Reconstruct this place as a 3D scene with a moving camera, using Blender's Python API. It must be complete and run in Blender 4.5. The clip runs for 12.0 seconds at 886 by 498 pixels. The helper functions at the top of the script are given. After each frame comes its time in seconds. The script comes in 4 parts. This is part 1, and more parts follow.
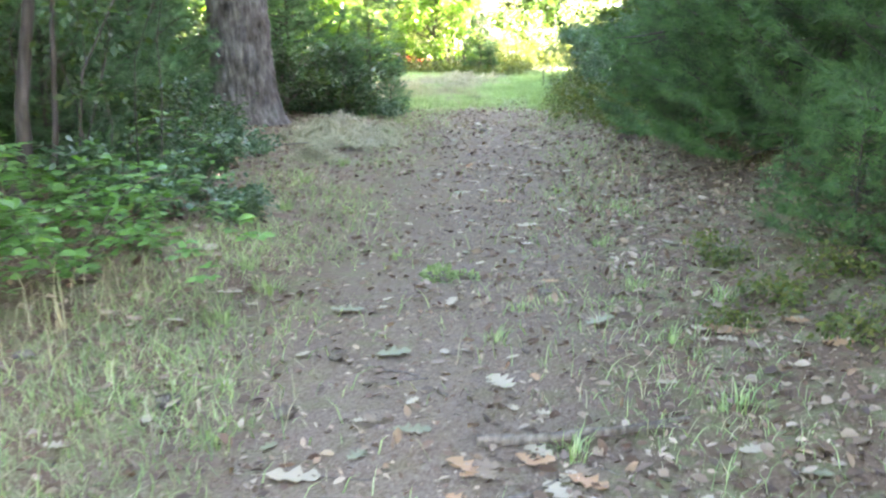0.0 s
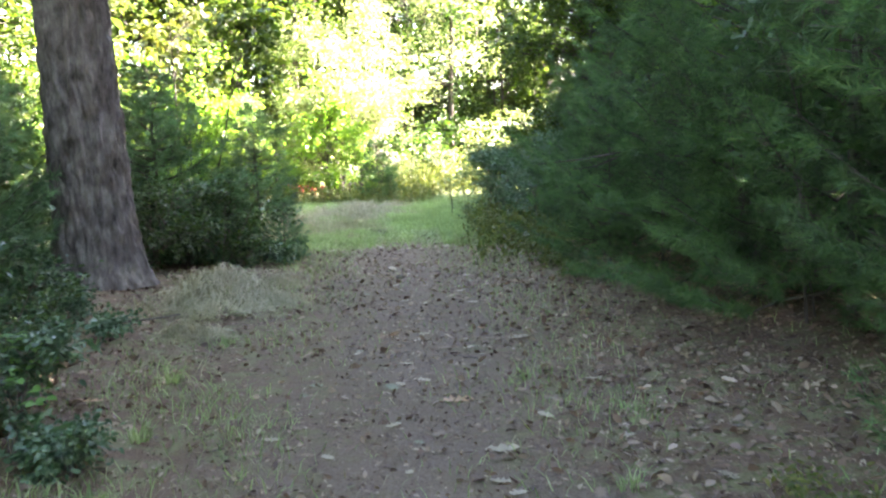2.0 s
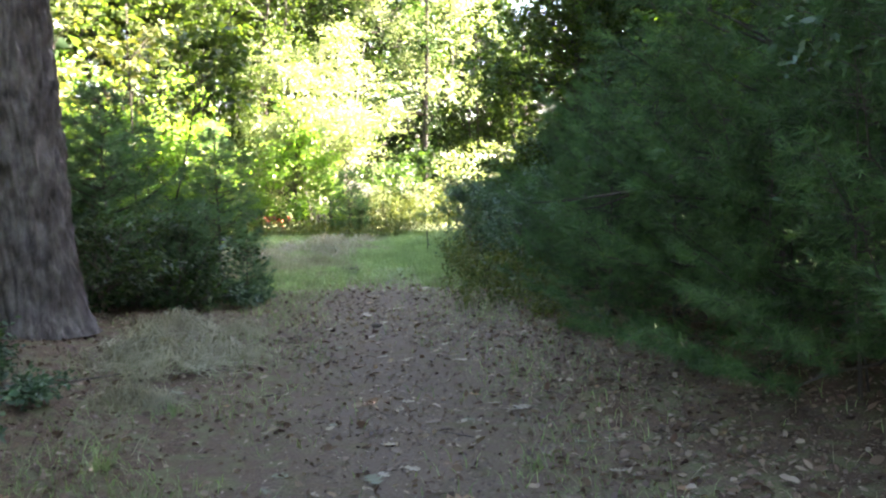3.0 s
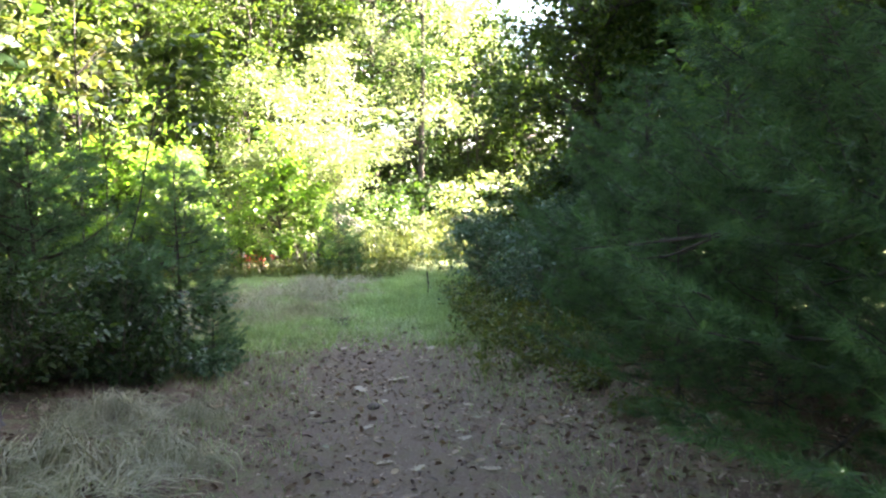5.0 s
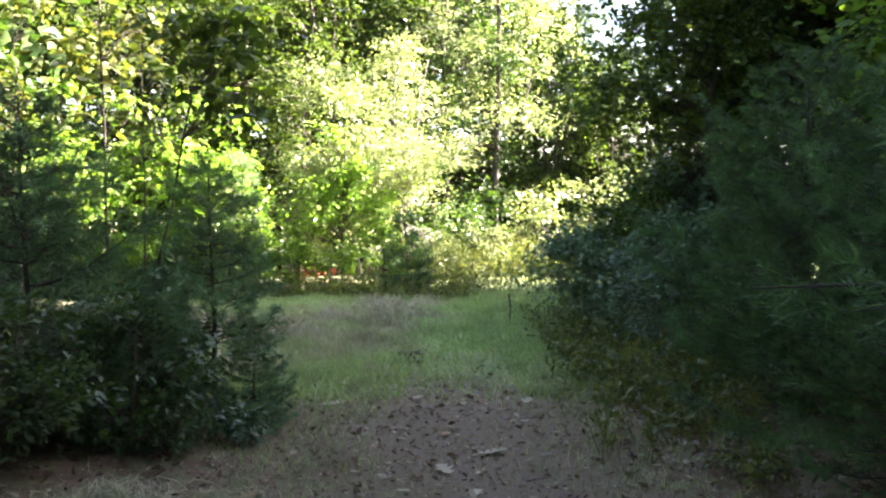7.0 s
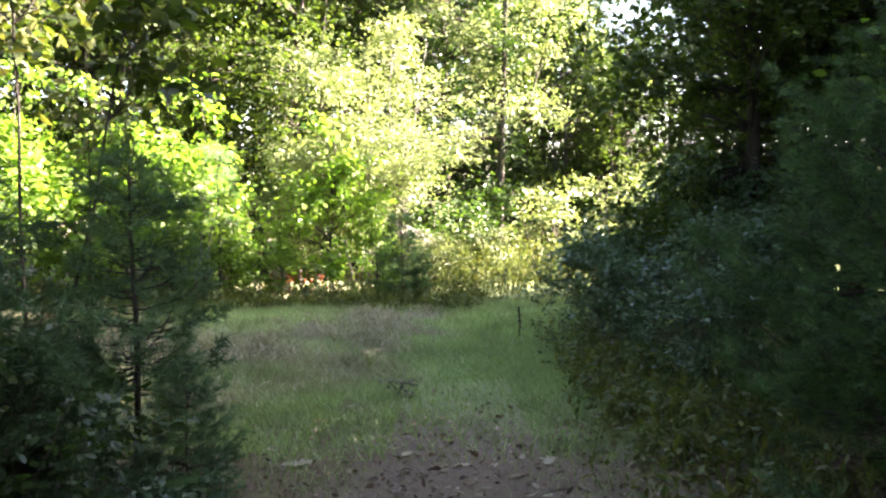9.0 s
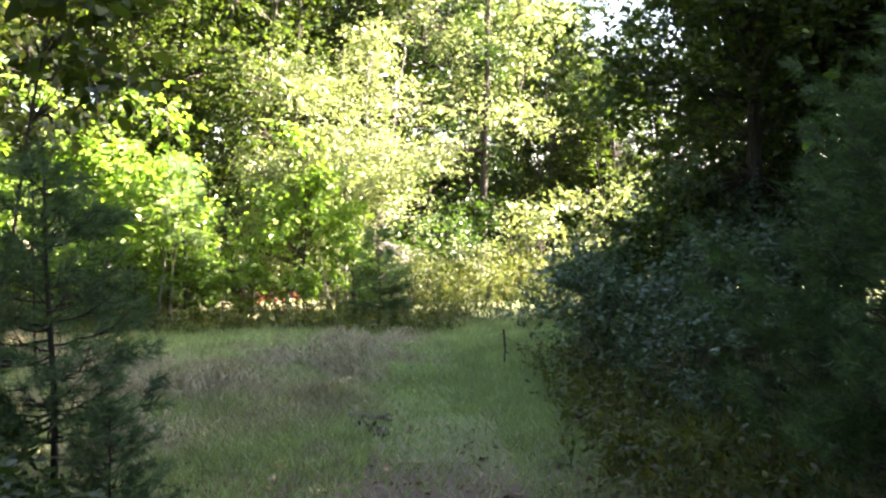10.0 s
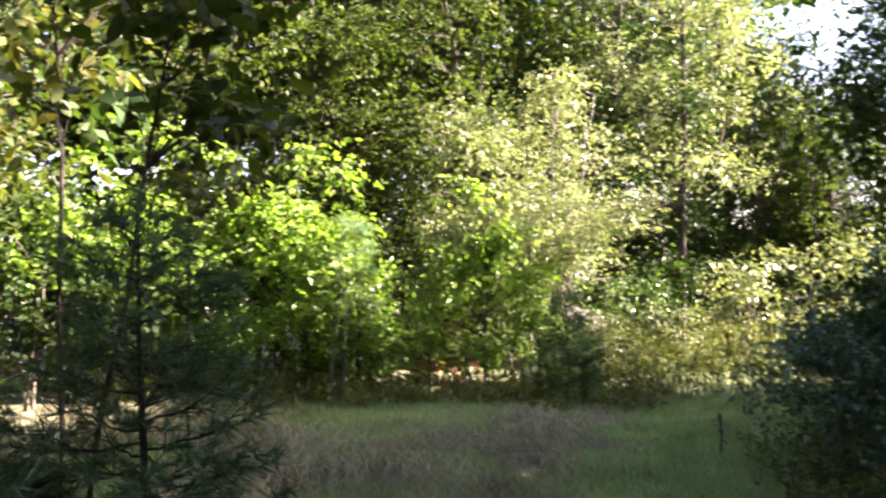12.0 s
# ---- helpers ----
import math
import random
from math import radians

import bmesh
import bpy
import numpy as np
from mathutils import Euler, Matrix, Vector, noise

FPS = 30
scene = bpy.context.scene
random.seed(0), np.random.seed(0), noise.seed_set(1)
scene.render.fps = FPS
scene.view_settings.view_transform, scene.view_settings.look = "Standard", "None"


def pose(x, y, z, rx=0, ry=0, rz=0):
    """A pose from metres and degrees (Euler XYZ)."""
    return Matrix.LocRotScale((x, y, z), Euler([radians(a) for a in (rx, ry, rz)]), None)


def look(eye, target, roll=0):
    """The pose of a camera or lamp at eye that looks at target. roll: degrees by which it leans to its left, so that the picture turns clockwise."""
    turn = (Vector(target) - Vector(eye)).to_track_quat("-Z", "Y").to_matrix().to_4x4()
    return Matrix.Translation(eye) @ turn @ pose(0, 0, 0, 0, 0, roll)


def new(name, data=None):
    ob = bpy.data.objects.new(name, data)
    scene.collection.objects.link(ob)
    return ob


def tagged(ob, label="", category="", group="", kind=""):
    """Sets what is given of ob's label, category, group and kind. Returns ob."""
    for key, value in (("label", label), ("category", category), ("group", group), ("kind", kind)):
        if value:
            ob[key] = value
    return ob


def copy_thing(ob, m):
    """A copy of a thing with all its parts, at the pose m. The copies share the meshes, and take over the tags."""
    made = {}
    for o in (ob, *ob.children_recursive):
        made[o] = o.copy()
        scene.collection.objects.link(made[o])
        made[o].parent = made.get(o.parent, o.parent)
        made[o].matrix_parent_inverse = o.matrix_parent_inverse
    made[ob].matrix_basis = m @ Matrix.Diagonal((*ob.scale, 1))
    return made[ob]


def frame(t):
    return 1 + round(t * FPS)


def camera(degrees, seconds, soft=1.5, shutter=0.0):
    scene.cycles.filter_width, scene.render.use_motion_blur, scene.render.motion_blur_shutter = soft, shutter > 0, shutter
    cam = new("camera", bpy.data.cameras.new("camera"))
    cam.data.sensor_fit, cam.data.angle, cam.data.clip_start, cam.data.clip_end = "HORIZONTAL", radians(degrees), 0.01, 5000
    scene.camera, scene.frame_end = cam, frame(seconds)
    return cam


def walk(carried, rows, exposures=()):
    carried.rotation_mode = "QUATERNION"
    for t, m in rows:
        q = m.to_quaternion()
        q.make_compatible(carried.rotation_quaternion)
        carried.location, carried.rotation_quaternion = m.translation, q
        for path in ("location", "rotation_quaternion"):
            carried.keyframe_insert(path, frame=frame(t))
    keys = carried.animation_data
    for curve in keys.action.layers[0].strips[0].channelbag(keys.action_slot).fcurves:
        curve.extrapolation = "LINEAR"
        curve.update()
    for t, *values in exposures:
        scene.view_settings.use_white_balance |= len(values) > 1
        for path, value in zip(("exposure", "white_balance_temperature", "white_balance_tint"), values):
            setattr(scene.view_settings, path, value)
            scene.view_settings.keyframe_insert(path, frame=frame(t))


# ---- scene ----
cam = camera(50.0, 12.0, 2.2, 0.3)
EXPOSURES = [(0, 6.72, 6850, 21), (0.5, 6.7, 6850, 22), (1.0, 6.55, 6900, 23), (1.5, 6.22, 6850, 22), (2.0, 5.85, 6750, 23), (2.5, 5.57, 6750, 23), (3.0, 5.35, 6700, 24), (3.5, 5.57, 6700, 25), (5.5, 5.2, 6650, 23), (6.0, 5.1, 6700, 23), (6.5, 4.82, 6700, 23), (7, 4.75, 6700, 23), (9, 4.62, 6900, 25), (9.5, 4.57, 6900, 27), (10.0, 4.5, 6900, 28), (10.5, 4.25, 6850, 30), (11.0, 4.15, 6850, 32), (11.5, 3.95, 6850, 34), (12, 3.7, 6850, 35)]
PATH = [
    (0, (1.176, 0.757, 1.33), (0.907, 2.681, 0.851), -0.1),
    (0.5, (1.045, 1.268, 1.338), (0.896, 3.211, 0.887), 2.6),
    (1, (0.954, 1.773, 1.346), (0.854, 3.735, 0.968), 0.6),
    (1.5, (0.846, 2.27, 1.357), (0.722, 4.249, 1.098), 0.1),
    (2, (0.742, 2.759, 1.381), (0.695, 4.744, 1.14), -2.1),
    (2.5, (0.66, 3.238, 1.404), (0.615, 5.23, 1.23), -1.2),
    (3, (0.586, 3.706, 1.412), (0.612, 5.698, 1.232), -0.9),
    (3.5, (0.537, 4.166, 1.414), (0.624, 6.155, 1.232), -1.7),
    (5.5, (0.396, 5.99, 1.451), (0.389, 7.987, 1.347), 0.0),
    (6, (0.341, 6.45, 1.459), (0.243, 8.445, 1.351), 1.9),
    (6.5, (0.27, 6.903, 1.469), (0.157, 8.896, 1.338), 3.4),
    (7, (0.199, 7.324, 1.475), (0.117, 9.32, 1.376), -0.5),
    (9, (0.168, 8.914, 1.498), (0.081, 10.91, 1.392), -0.4),
    (9.5, (0.169, 9.292, 1.496), (0.065, 11.287, 1.395), 1.0),
    (10, (0.177, 9.657, 1.497), (0.126, 11.655, 1.421), -0.5),
    (10.5, (0.171, 9.997, 1.499), (0.064, 11.994, 1.488), 1.4),
    (11, (0.128, 10.299, 1.497), (0.014, 12.296, 1.519), -0.9),
    (11.5, (0.084, 10.579, 1.494), (-0.137, 12.566, 1.526), -2.2),
    (12, (0.044, 10.845, 1.494), (-0.392, 12.796, 1.554), -0.9),
]
walk(cam, [(t, look(eye, target, roll)) for t, eye, target, roll in PATH], EXPOSURES)

# ---------------------------------------------------------------- world, sun
SUN_EL, SUN_AZ = radians(31), radians(80)          # azimuth clockwise from +y
SUN_DIR = Vector((math.sin(SUN_AZ) * math.cos(SUN_EL), math.cos(SUN_AZ) * math.cos(SUN_EL), math.sin(SUN_EL)))
world = bpy.data.worlds.new("sky")
scene.world = world
world.use_nodes = True
sky = world.node_tree.nodes.new("ShaderNodeTexSky")
sky.sky_type, sky.sun_disc, sky.sun_elevation, sky.sun_rotation = "NISHITA", False, SUN_EL, SUN_AZ
sky.air_density, sky.dust_density = 1.0, 2.0
back = world.node_tree.nodes["Background"]
back.inputs["Strength"].default_value = 0.06
world.node_tree.links.new(sky.outputs[0], back.inputs[0])
sun_data = bpy.data.lights.new("sun", "SUN")
sun_data.energy, sun_data.angle, sun_data.color = 5.0, radians(0.55), (1.0, 0.93, 0.80)
sun = new("sun", sun_data)
sun.matrix_world = look((0, 0, 30), Vector((0, 0, 30)) - SUN_DIR)

# ---------------------------------------------------------------- materials


def material(name):
    m = bpy.data.materials.new(name)
    m.use_nodes = True
    n, l = m.node_tree.nodes, m.node_tree.links
    return m, n, l, n["Principled BSDF"], n["Material Output"]


def ramp_node(n, stops):
    r = n.new("ShaderNodeValToRGB")
    e = r.color_ramp.elements
    while len(e) < len(stops):
        e.new(0.5)
    for el, (p, c) in zip(e, stops):
        el.position, el.color = p, (*c, 1)
    return r


def leaf_material(name, colours, through_col, share=0.4, rough=0.45, gloss=0.35, clump=1.7, vary=0.25):
    """Thin leaf: two or more greens picked per leaf, light let through."""
    m, n, l, p, out = material(name)
    geo = n.new("ShaderNodeNewGeometry")
    r = ramp_node(n, [(i / (len(colours) - 1), c) for i, c in enumerate(colours)])
    l.new(geo.outputs["Random Per Island"], r.inputs[0])
    tex = n.new("ShaderNodeTexNoise")
    tex.inputs["Scale"].default_value = clump
    pos = n.new("ShaderNodeTexCoord")
    l.new(pos.outputs["Object"], tex.inputs["Vector"])
    hsv = n.new("ShaderNodeHueSaturation")
    l.new(r.outputs[0], hsv.inputs["Color"])
    mp = n.new("ShaderNodeMapRange")
    mp.inputs[1].default_value, mp.inputs[2].default_value, mp.inputs[3].default_value, mp.inputs[4].default_value = 0.3, 0.7, 1 - vary, 1 + vary
    l.new(tex.outputs[0], mp.inputs[0])
    l.new(mp.outputs[0], hsv.inputs["Value"])
    l.new(hsv.outputs[0], p.inputs["Base Color"])
    p.inputs["Roughness"].default_value = rough
    p.inputs["Specular IOR Level"].default_value = gloss
    tr = n.new("ShaderNodeBsdfTranslucent")
    mul = n.new("ShaderNodeMixRGB")
    mul.blend_type = "MULTIPLY"
    mul.inputs[0].default_value = 1.0
    l.new(hsv.outputs[0], mul.inputs[1])
    mul.inputs[2].default_value = (*through_col, 1)
    l.new(mul.outputs[0], tr.inputs[0])
    mix = n.new("ShaderNodeMixShader")
    mix.inputs[0].default_value = share
    l.new(p.outputs[0], mix.inputs[1])
    l.new(tr.outputs[0], mix.inputs[2])
    l.new(mix.outputs[0], out.inputs[0])
    return m


def bark_material(name, dark, light, scale=6.0, stretch=0.3):
    m, n, l, p, out = material(name)
    co = n.new("ShaderNodeTexCoord")
    mp = n.new("ShaderNodeMapping")
    mp.inputs["Scale"].default_value = (1, 1, stretch)
    l.new(co.outputs["Object"], mp.inputs[0])
    a = n.new("ShaderNodeTexNoise")
    a.inputs["Scale"].default_value, a.inputs["Detail"].default_value, a.inputs["Roughness"].default_value = scale * 3, 8, 0.65
    l.new(mp.outputs[0], a.inputs["Vector"])
    b = n.new("ShaderNodeTexNoise")
    b.inputs["Scale"].default_value, b.inputs["Detail"].default_value = 4.2, 5
    l.new(co.outputs["Object"], b.inputs["Vector"])
    r = ramp_node(n, [(0.3, dark), (0.52, tuple((x + y) / 2 for x, y in zip(dark, light))), (0.72, light)])
    l.new(a.outputs[0], r.inputs[0])
    st = ramp_node(n, [(0.35, (0.45, 0.43, 0.42)), (0.6, (1, 1, 1))])
    l.new(b.outputs[0], st.inputs[0])
    mul = n.new("ShaderNodeMixRGB")
    mul.blend_type, mul.inputs[0].default_value = "MULTIPLY", 0.8
    l.new(r.outputs[0], mul.inputs[1])
    l.new(st.outputs[0], mul.inputs[2])
    l.new(mul.outputs[0], p.inputs["Base Color"])
    p.inputs["Roughness"].default_value = 0.9
    p.inputs["Specular IOR Level"].default_value = 0.2
    bump = n.new("ShaderNodeBump")
    bump.inputs["Strength"].default_value, bump.inputs["Distance"].default_value = 0.8, 0.02
    l.new(a.outputs[0], bump.inputs["Height"])
    l.new(bump.outputs[0], p.inputs["Normal"])
    return m


# wide clump variation draws light and dark boughs into the needle colour
PINE = leaf_material("pine_needles", [(0.032, 0.080, 0.030), (0.055, 0.122, 0.042), (0.100, 0.178, 0.060)], (0.9, 1.1, 0.5), 0.25, 0.5, 0.3, 3.2, 0.6)
PINE_PALE = leaf_material("pale_pine_needles", [(0.085, 0.165, 0.060), (0.150, 0.245, 0.095)], (0.9, 1.1, 0.6), 0.3, 0.5, 0.3)
OAK = leaf_material("oak_leaves", [(0.028, 0.050, 0.014), (0.050, 0.082, 0.020), (0.090, 0.115, 0.032)], (1.3, 1.5, 0.4), 0.42, 0.5, 0.2)
# bluer, lighter copy of PINE: skylight on the left bank put into the colour
PINE_SKYLIT = leaf_material("skylit_pine_needles", [(0.046, 0.106, 0.055), (0.080, 0.155, 0.076), (0.130, 0.208, 0.104)], (0.9, 1.1, 0.6), 0.3, 0.5, 0.3, 3.5, 0.5)
DARK = leaf_material("shade_leaves", [(0.025, 0.054, 0.018), (0.042, 0.080, 0.024), (0.065, 0.100, 0.030)], (1.2, 1.4, 0.4), 0.35)
# LIME and OLIVE are lifted so the far tree line reads as sunlit
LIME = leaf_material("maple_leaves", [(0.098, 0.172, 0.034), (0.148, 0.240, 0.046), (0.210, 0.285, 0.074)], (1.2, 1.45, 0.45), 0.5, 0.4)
# the palest stops of OLIVE and PALE are painted leaf glint
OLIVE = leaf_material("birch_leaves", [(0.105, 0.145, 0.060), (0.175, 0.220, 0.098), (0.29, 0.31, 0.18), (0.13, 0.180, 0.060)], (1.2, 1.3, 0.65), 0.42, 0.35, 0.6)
PALE = leaf_material("glinting_dogwood_leaves", [(0.085, 0.125, 0.045), (0.155, 0.195, 0.085), (0.32, 0.33, 0.22)], (1.1, 1.2, 0.5), 0.35, 0.3, 0.7)
BLUE = leaf_material("glossy_shrub_leaves", [(0.036, 0.080, 0.045), (0.060, 0.118, 0.062), (0.105, 0.160, 0.085)], (1.0, 1.3, 0.5), 0.25, 0.38, 0.5)
BRAMBLE = leaf_material("bramble_leaves", [(0.060, 0.140, 0.040), (0.090, 0.200, 0.050), (0.130, 0.240, 0.080)], (1.2, 1.4, 0.4), 0.4, 0.4)
WEED = leaf_material("weed_leaves", [(0.050, 0.085, 0.022), (0.085, 0.115, 0.030), (0.150, 0.150, 0.048)], (1.2, 1.2, 0.4), 0.4)
RED = leaf_material("red_sumac_leaves", [(0.25, 0.05, 0.03), (0.38, 0.10, 0.06), (0.33, 0.16, 0.08)], (1.4, 0.8, 0.5), 0.4)
GRASS = leaf_material("green_grass", [(0.155, 0.235, 0.108), (0.235, 0.320, 0.160), (0.36, 0.42, 0.25)], (1.2, 1.3, 0.5), 0.4, 0.5)
STRAW = leaf_material("dry_grass", [(0.175, 0.175, 0.100), (0.280, 0.268, 0.168), (0.43, 0.39, 0.27)], (1.1, 1.0, 0.7), 0.3, 0.6)
LITTER = leaf_material("dead_leaves", [(0.062, 0.040, 0.029), (0.115, 0.074, 0.052), (0.160, 0.105, 0.074), (0.235, 0.175, 0.128), (0.37, 0.295, 0.225)], (1.1, 0.8, 0.5), 0.12, 0.6, 0.3)
FALLEN = {}
for key, cols in (("pale", [(0.27, 0.22, 0.155), (0.39, 0.335, 0.25)]), ("green", [(0.14, 0.15, 0.09), (0.21, 0.21, 0.14)]), ("orange", [(0.30, 0.16, 0.08), (0.38, 0.23, 0.13)]), ("brown", [(0.15, 0.10, 0.07), (0.24, 0.17, 0.12)])):
    FALLEN[key] = leaf_material(key + "_fallen_leaf", cols, (1.1, 0.9, 0.6), 0.12, 0.55, 0.3)
OAKBARK = bark_material("oak_bark", (0.050, 0.044, 0.040), (0.270, 0.245, 0.228), 4.2, 0.48)
BARK = bark_material("grey_bark", (0.035, 0.030, 0.026), (0.13, 0.115, 0.10), 8.0, 0.2)
TWIG = bark_material("dead_twig_wood", (0.07, 0.058, 0.048), (0.26, 0.225, 0.19), 16.0, 0.3)
PALEBARK = bark_material("pale_bark", (0.10, 0.095, 0.085), (0.36, 0.34, 0.31), 9.0, 0.3)


def ground_material():
    m, n, l, p, out = material("forest_floor")
    co = n.new("ShaderNodeNewGeometry")

    def tex(scale, detail=6, rough=0.6):
        t = n.new("ShaderNodeTexNoise")
        t.inputs["Scale"].default_value, t.inputs["Detail"].default_value, t.inputs["Roughness"].default_value = scale, detail, rough
        l.new(co.outputs["Position"], t.inputs["Vector"])
        return t

    def math_node(op, a, b=None):
        q = n.new("ShaderNodeMath")
        q.operation = op
        for i, v in enumerate((a, b)):
            if v is None:
                continue
            if isinstance(v, (int, float)):
                q.inputs[i].default_value = v
            else:
                l.new(v, q.inputs[i])
        return q.outputs[0]

    def mix(f, a, b):
        q = n.new("ShaderNodeMixRGB")
        l.new(f, q.inputs[0])
        l.new(a, q.inputs[1])
        l.new(b, q.inputs[2])
        return q.outputs[0]

    fine, mid, big = tex(70, 9, 0.75), tex(7, 6), tex(1.3, 4)
    dirt = ramp_node(n, [(0.28, (0.060, 0.040, 0.029)), (0.46, (0.142, 0.104, 0.079)), (0.60, (0.202, 0.162, 0.129)), (0.76, (0.32, 0.265, 0.22))])
    l.new(fine.outputs[0], dirt.inputs[0])
    litter = ramp_node(n, [(0.28, (0.042, 0.027, 0.019)), (0.5, (0.115, 0.076, 0.052)), (0.72, (0.22, 0.160, 0.115))])
    l.new(fine.outputs[0], litter.inputs[0])
    sod = ramp_node(n, [(0.3, (0.090, 0.125, 0.052)), (0.5, (0.180, 0.230, 0.098)), (0.7, (0.28, 0.30, 0.16))])
    l.new(fine.outputs[0], sod.inputs[0])
    hay = ramp_node(n, [(0.3, (0.110, 0.112, 0.062)), (0.5, (0.215, 0.210, 0.120)), (0.7, (0.33, 0.315, 0.20))])
    l.new(fine.outputs[0], hay.inputs[0])
    sep = n.new("ShaderNodeSeparateXYZ")
    l.new(co.outputs["Position"], sep.inputs[0])
    x, y = sep.outputs[0], sep.outputs[1]
    off = math_node("ABSOLUTE", math_node("ADD", math_node("ADD", x, math_node("MULTIPLY", y, 0.062)), -0.95))
    wob = math_node("MULTIPLY", math_node("ADD", big.outputs[0], math_node("MULTIPLY", mid.outputs[0], 0.6)), 1.5)
    edge = math_node("ADD", off, wob)
    track = n.new("ShaderNodeMapRange")
    track.inputs[1].default_value, track.inputs[2].default_value, track.inputs[3].default_value, track.inputs[4].default_value = 1.35, 2.25, 0.9, 0.0
    l.new(edge, track.inputs[0])
    field = n.new("ShaderNodeMapRange")
    field.inputs[1].default_value, field.inputs[2].default_value = 14.6, 16.4
    l.new(math_node("ADD", y, math_node("MULTIPLY", math_node("ADD", big.outputs[0], -0.5), 3.0)), field.inputs[0])
    green = n.new("ShaderNodeMapRange")
    green.inputs[1].default_value, green.inputs[2].default_value = 0.45, 0.6
    l.new(mid.outputs[0], green.inputs[0])
    verge = mix(math_node("MULTIPLY", green.outputs[0], 0.38), litter.outputs[0], sod.outputs[0])
    worn = n.new("ShaderNodeMapRange")
    worn.inputs[1].default_value, worn.inputs[2].default_value = 0.48, 0.66
    l.new(mid.outputs[0], worn.inputs[0])
    bare = mix(math_node("MULTIPLY", worn.outputs[0], 0.55), dirt.outputs[0], litter.outputs[0])
    near = mix(track.outputs[0], verge, bare)
    dry = n.new("ShaderNodeMapRange")
    dry.inputs[1].default_value, dry.inputs[2].default_value = 0.50, 0.74
    l.new(math_node("ADD", big.outputs[0], math_node("MULTIPLY", x, -0.055)), dry.inputs[0])
    whole = mix(field.outputs[0], near, mix(dry.outputs[0], sod.outputs[0], hay.outputs[0]))
    l.new(whole, p.inputs["Base Color"])
    p.inputs["Roughness"].default_value = 0.95
    p.inputs["Specular IOR Level"].default_value = 0.15
    bump = n.new("ShaderNodeBump")
    bump.inputs["Strength"].default_value, bump.inputs["Distance"].default_value = 0.5, 0.012
    l.new(fine.outputs[0], bump.inputs["Height"])
    l.new(bump.outputs[0], p.inputs["Normal"])
    return m


GROUND = ground_material()

# ---------------------------------------------------------------- builders


def tri_mesh(name, V, F, mat):
    """A mesh of triangles from arrays."""
    V, F = np.asarray(V, np.float32).reshape(-1, 3), np.asarray(F, np.int32).reshape(-1, 3)
    me = bpy.data.meshes.new(name)
    me.vertices.add(len(V))
    me.vertices.foreach_set("co", V.ravel())
    me.loops.add(F.size)
    me.loops.foreach_set("vertex_index", F.ravel())
    me.polygons.add(len(F))
    me.polygons.foreach_set("loop_start", np.arange(0, F.size, 3, dtype=np.int32))
    me.update(calc_edges=True)
    me.materials.append(mat)
    return me


def part(name, geo, mat, parent=None, label="", smooth=False):
    me = tri_mesh(name, *geo, mat)
    if smooth:
        me.polygons.foreach_set("use_smooth", np.ones(len(me.polygons), bool))
    ob = new(name, me)
    if parent is not None:
        ob.parent = parent
    if label:
        tagged(ob, label)
    return ob


def thing(name, x, y, z, label, category, group="", kind=""):
    ob = new(name)
    ob.location = (x, y, z)
    return tagged(ob, label, category, group, kind)


def join(geos):
    V, F, k = [], [], 0
    for v, f in geos:
        v = np.asarray(v).reshape(-1, 3)
        V.append(v)
        F.append(np.asarray(f).reshape(-1, 3) + k)
        k += len(v)
    return np.concatenate(V), np.concatenate(F)


def unit(a):
    return a / np.maximum(np.linalg.norm(a, axis=-1, keepdims=True), 1e-9)


def tube(points, radii, sides=6):
    """A tapering limb along points."""
    P, R = np.asarray(points, float), np.asarray(radii, float)
    T = unit(np.gradient(P, axis=0))
    ref = np.where(np.abs(T[:, 2:3]) > 0.9, [[1.0, 0, 0]], [[0, 0, 1.0]])
    U = unit(np.cross(T, ref))
    W = np.cross(T, U)
    a = np.arange(sides) * 2 * math.pi / sides
    V = P[:, None] + R[:, None, None] * (np.cos(a)[None, :, None] * U[:, None] + np.sin(a)[None, :, None] * W[:, None])
    F = []
    for i in range(len(P) - 1):
        for j in range(sides):
            b, c = i * sides + j, i * sides + (j + 1) % sides
            F += [(b, c, b + sides), (c, c + sides, b + sides)]
    V = np.concatenate([V.reshape(-1, 3), P[-1:] + T[-1:] * R[-1]])
    tip, last = len(V) - 1, (len(P) - 1) * sides
    F += [(last + j, last + (j + 1) % sides, tip) for j in range(sides)]
    return V, np.array(F)


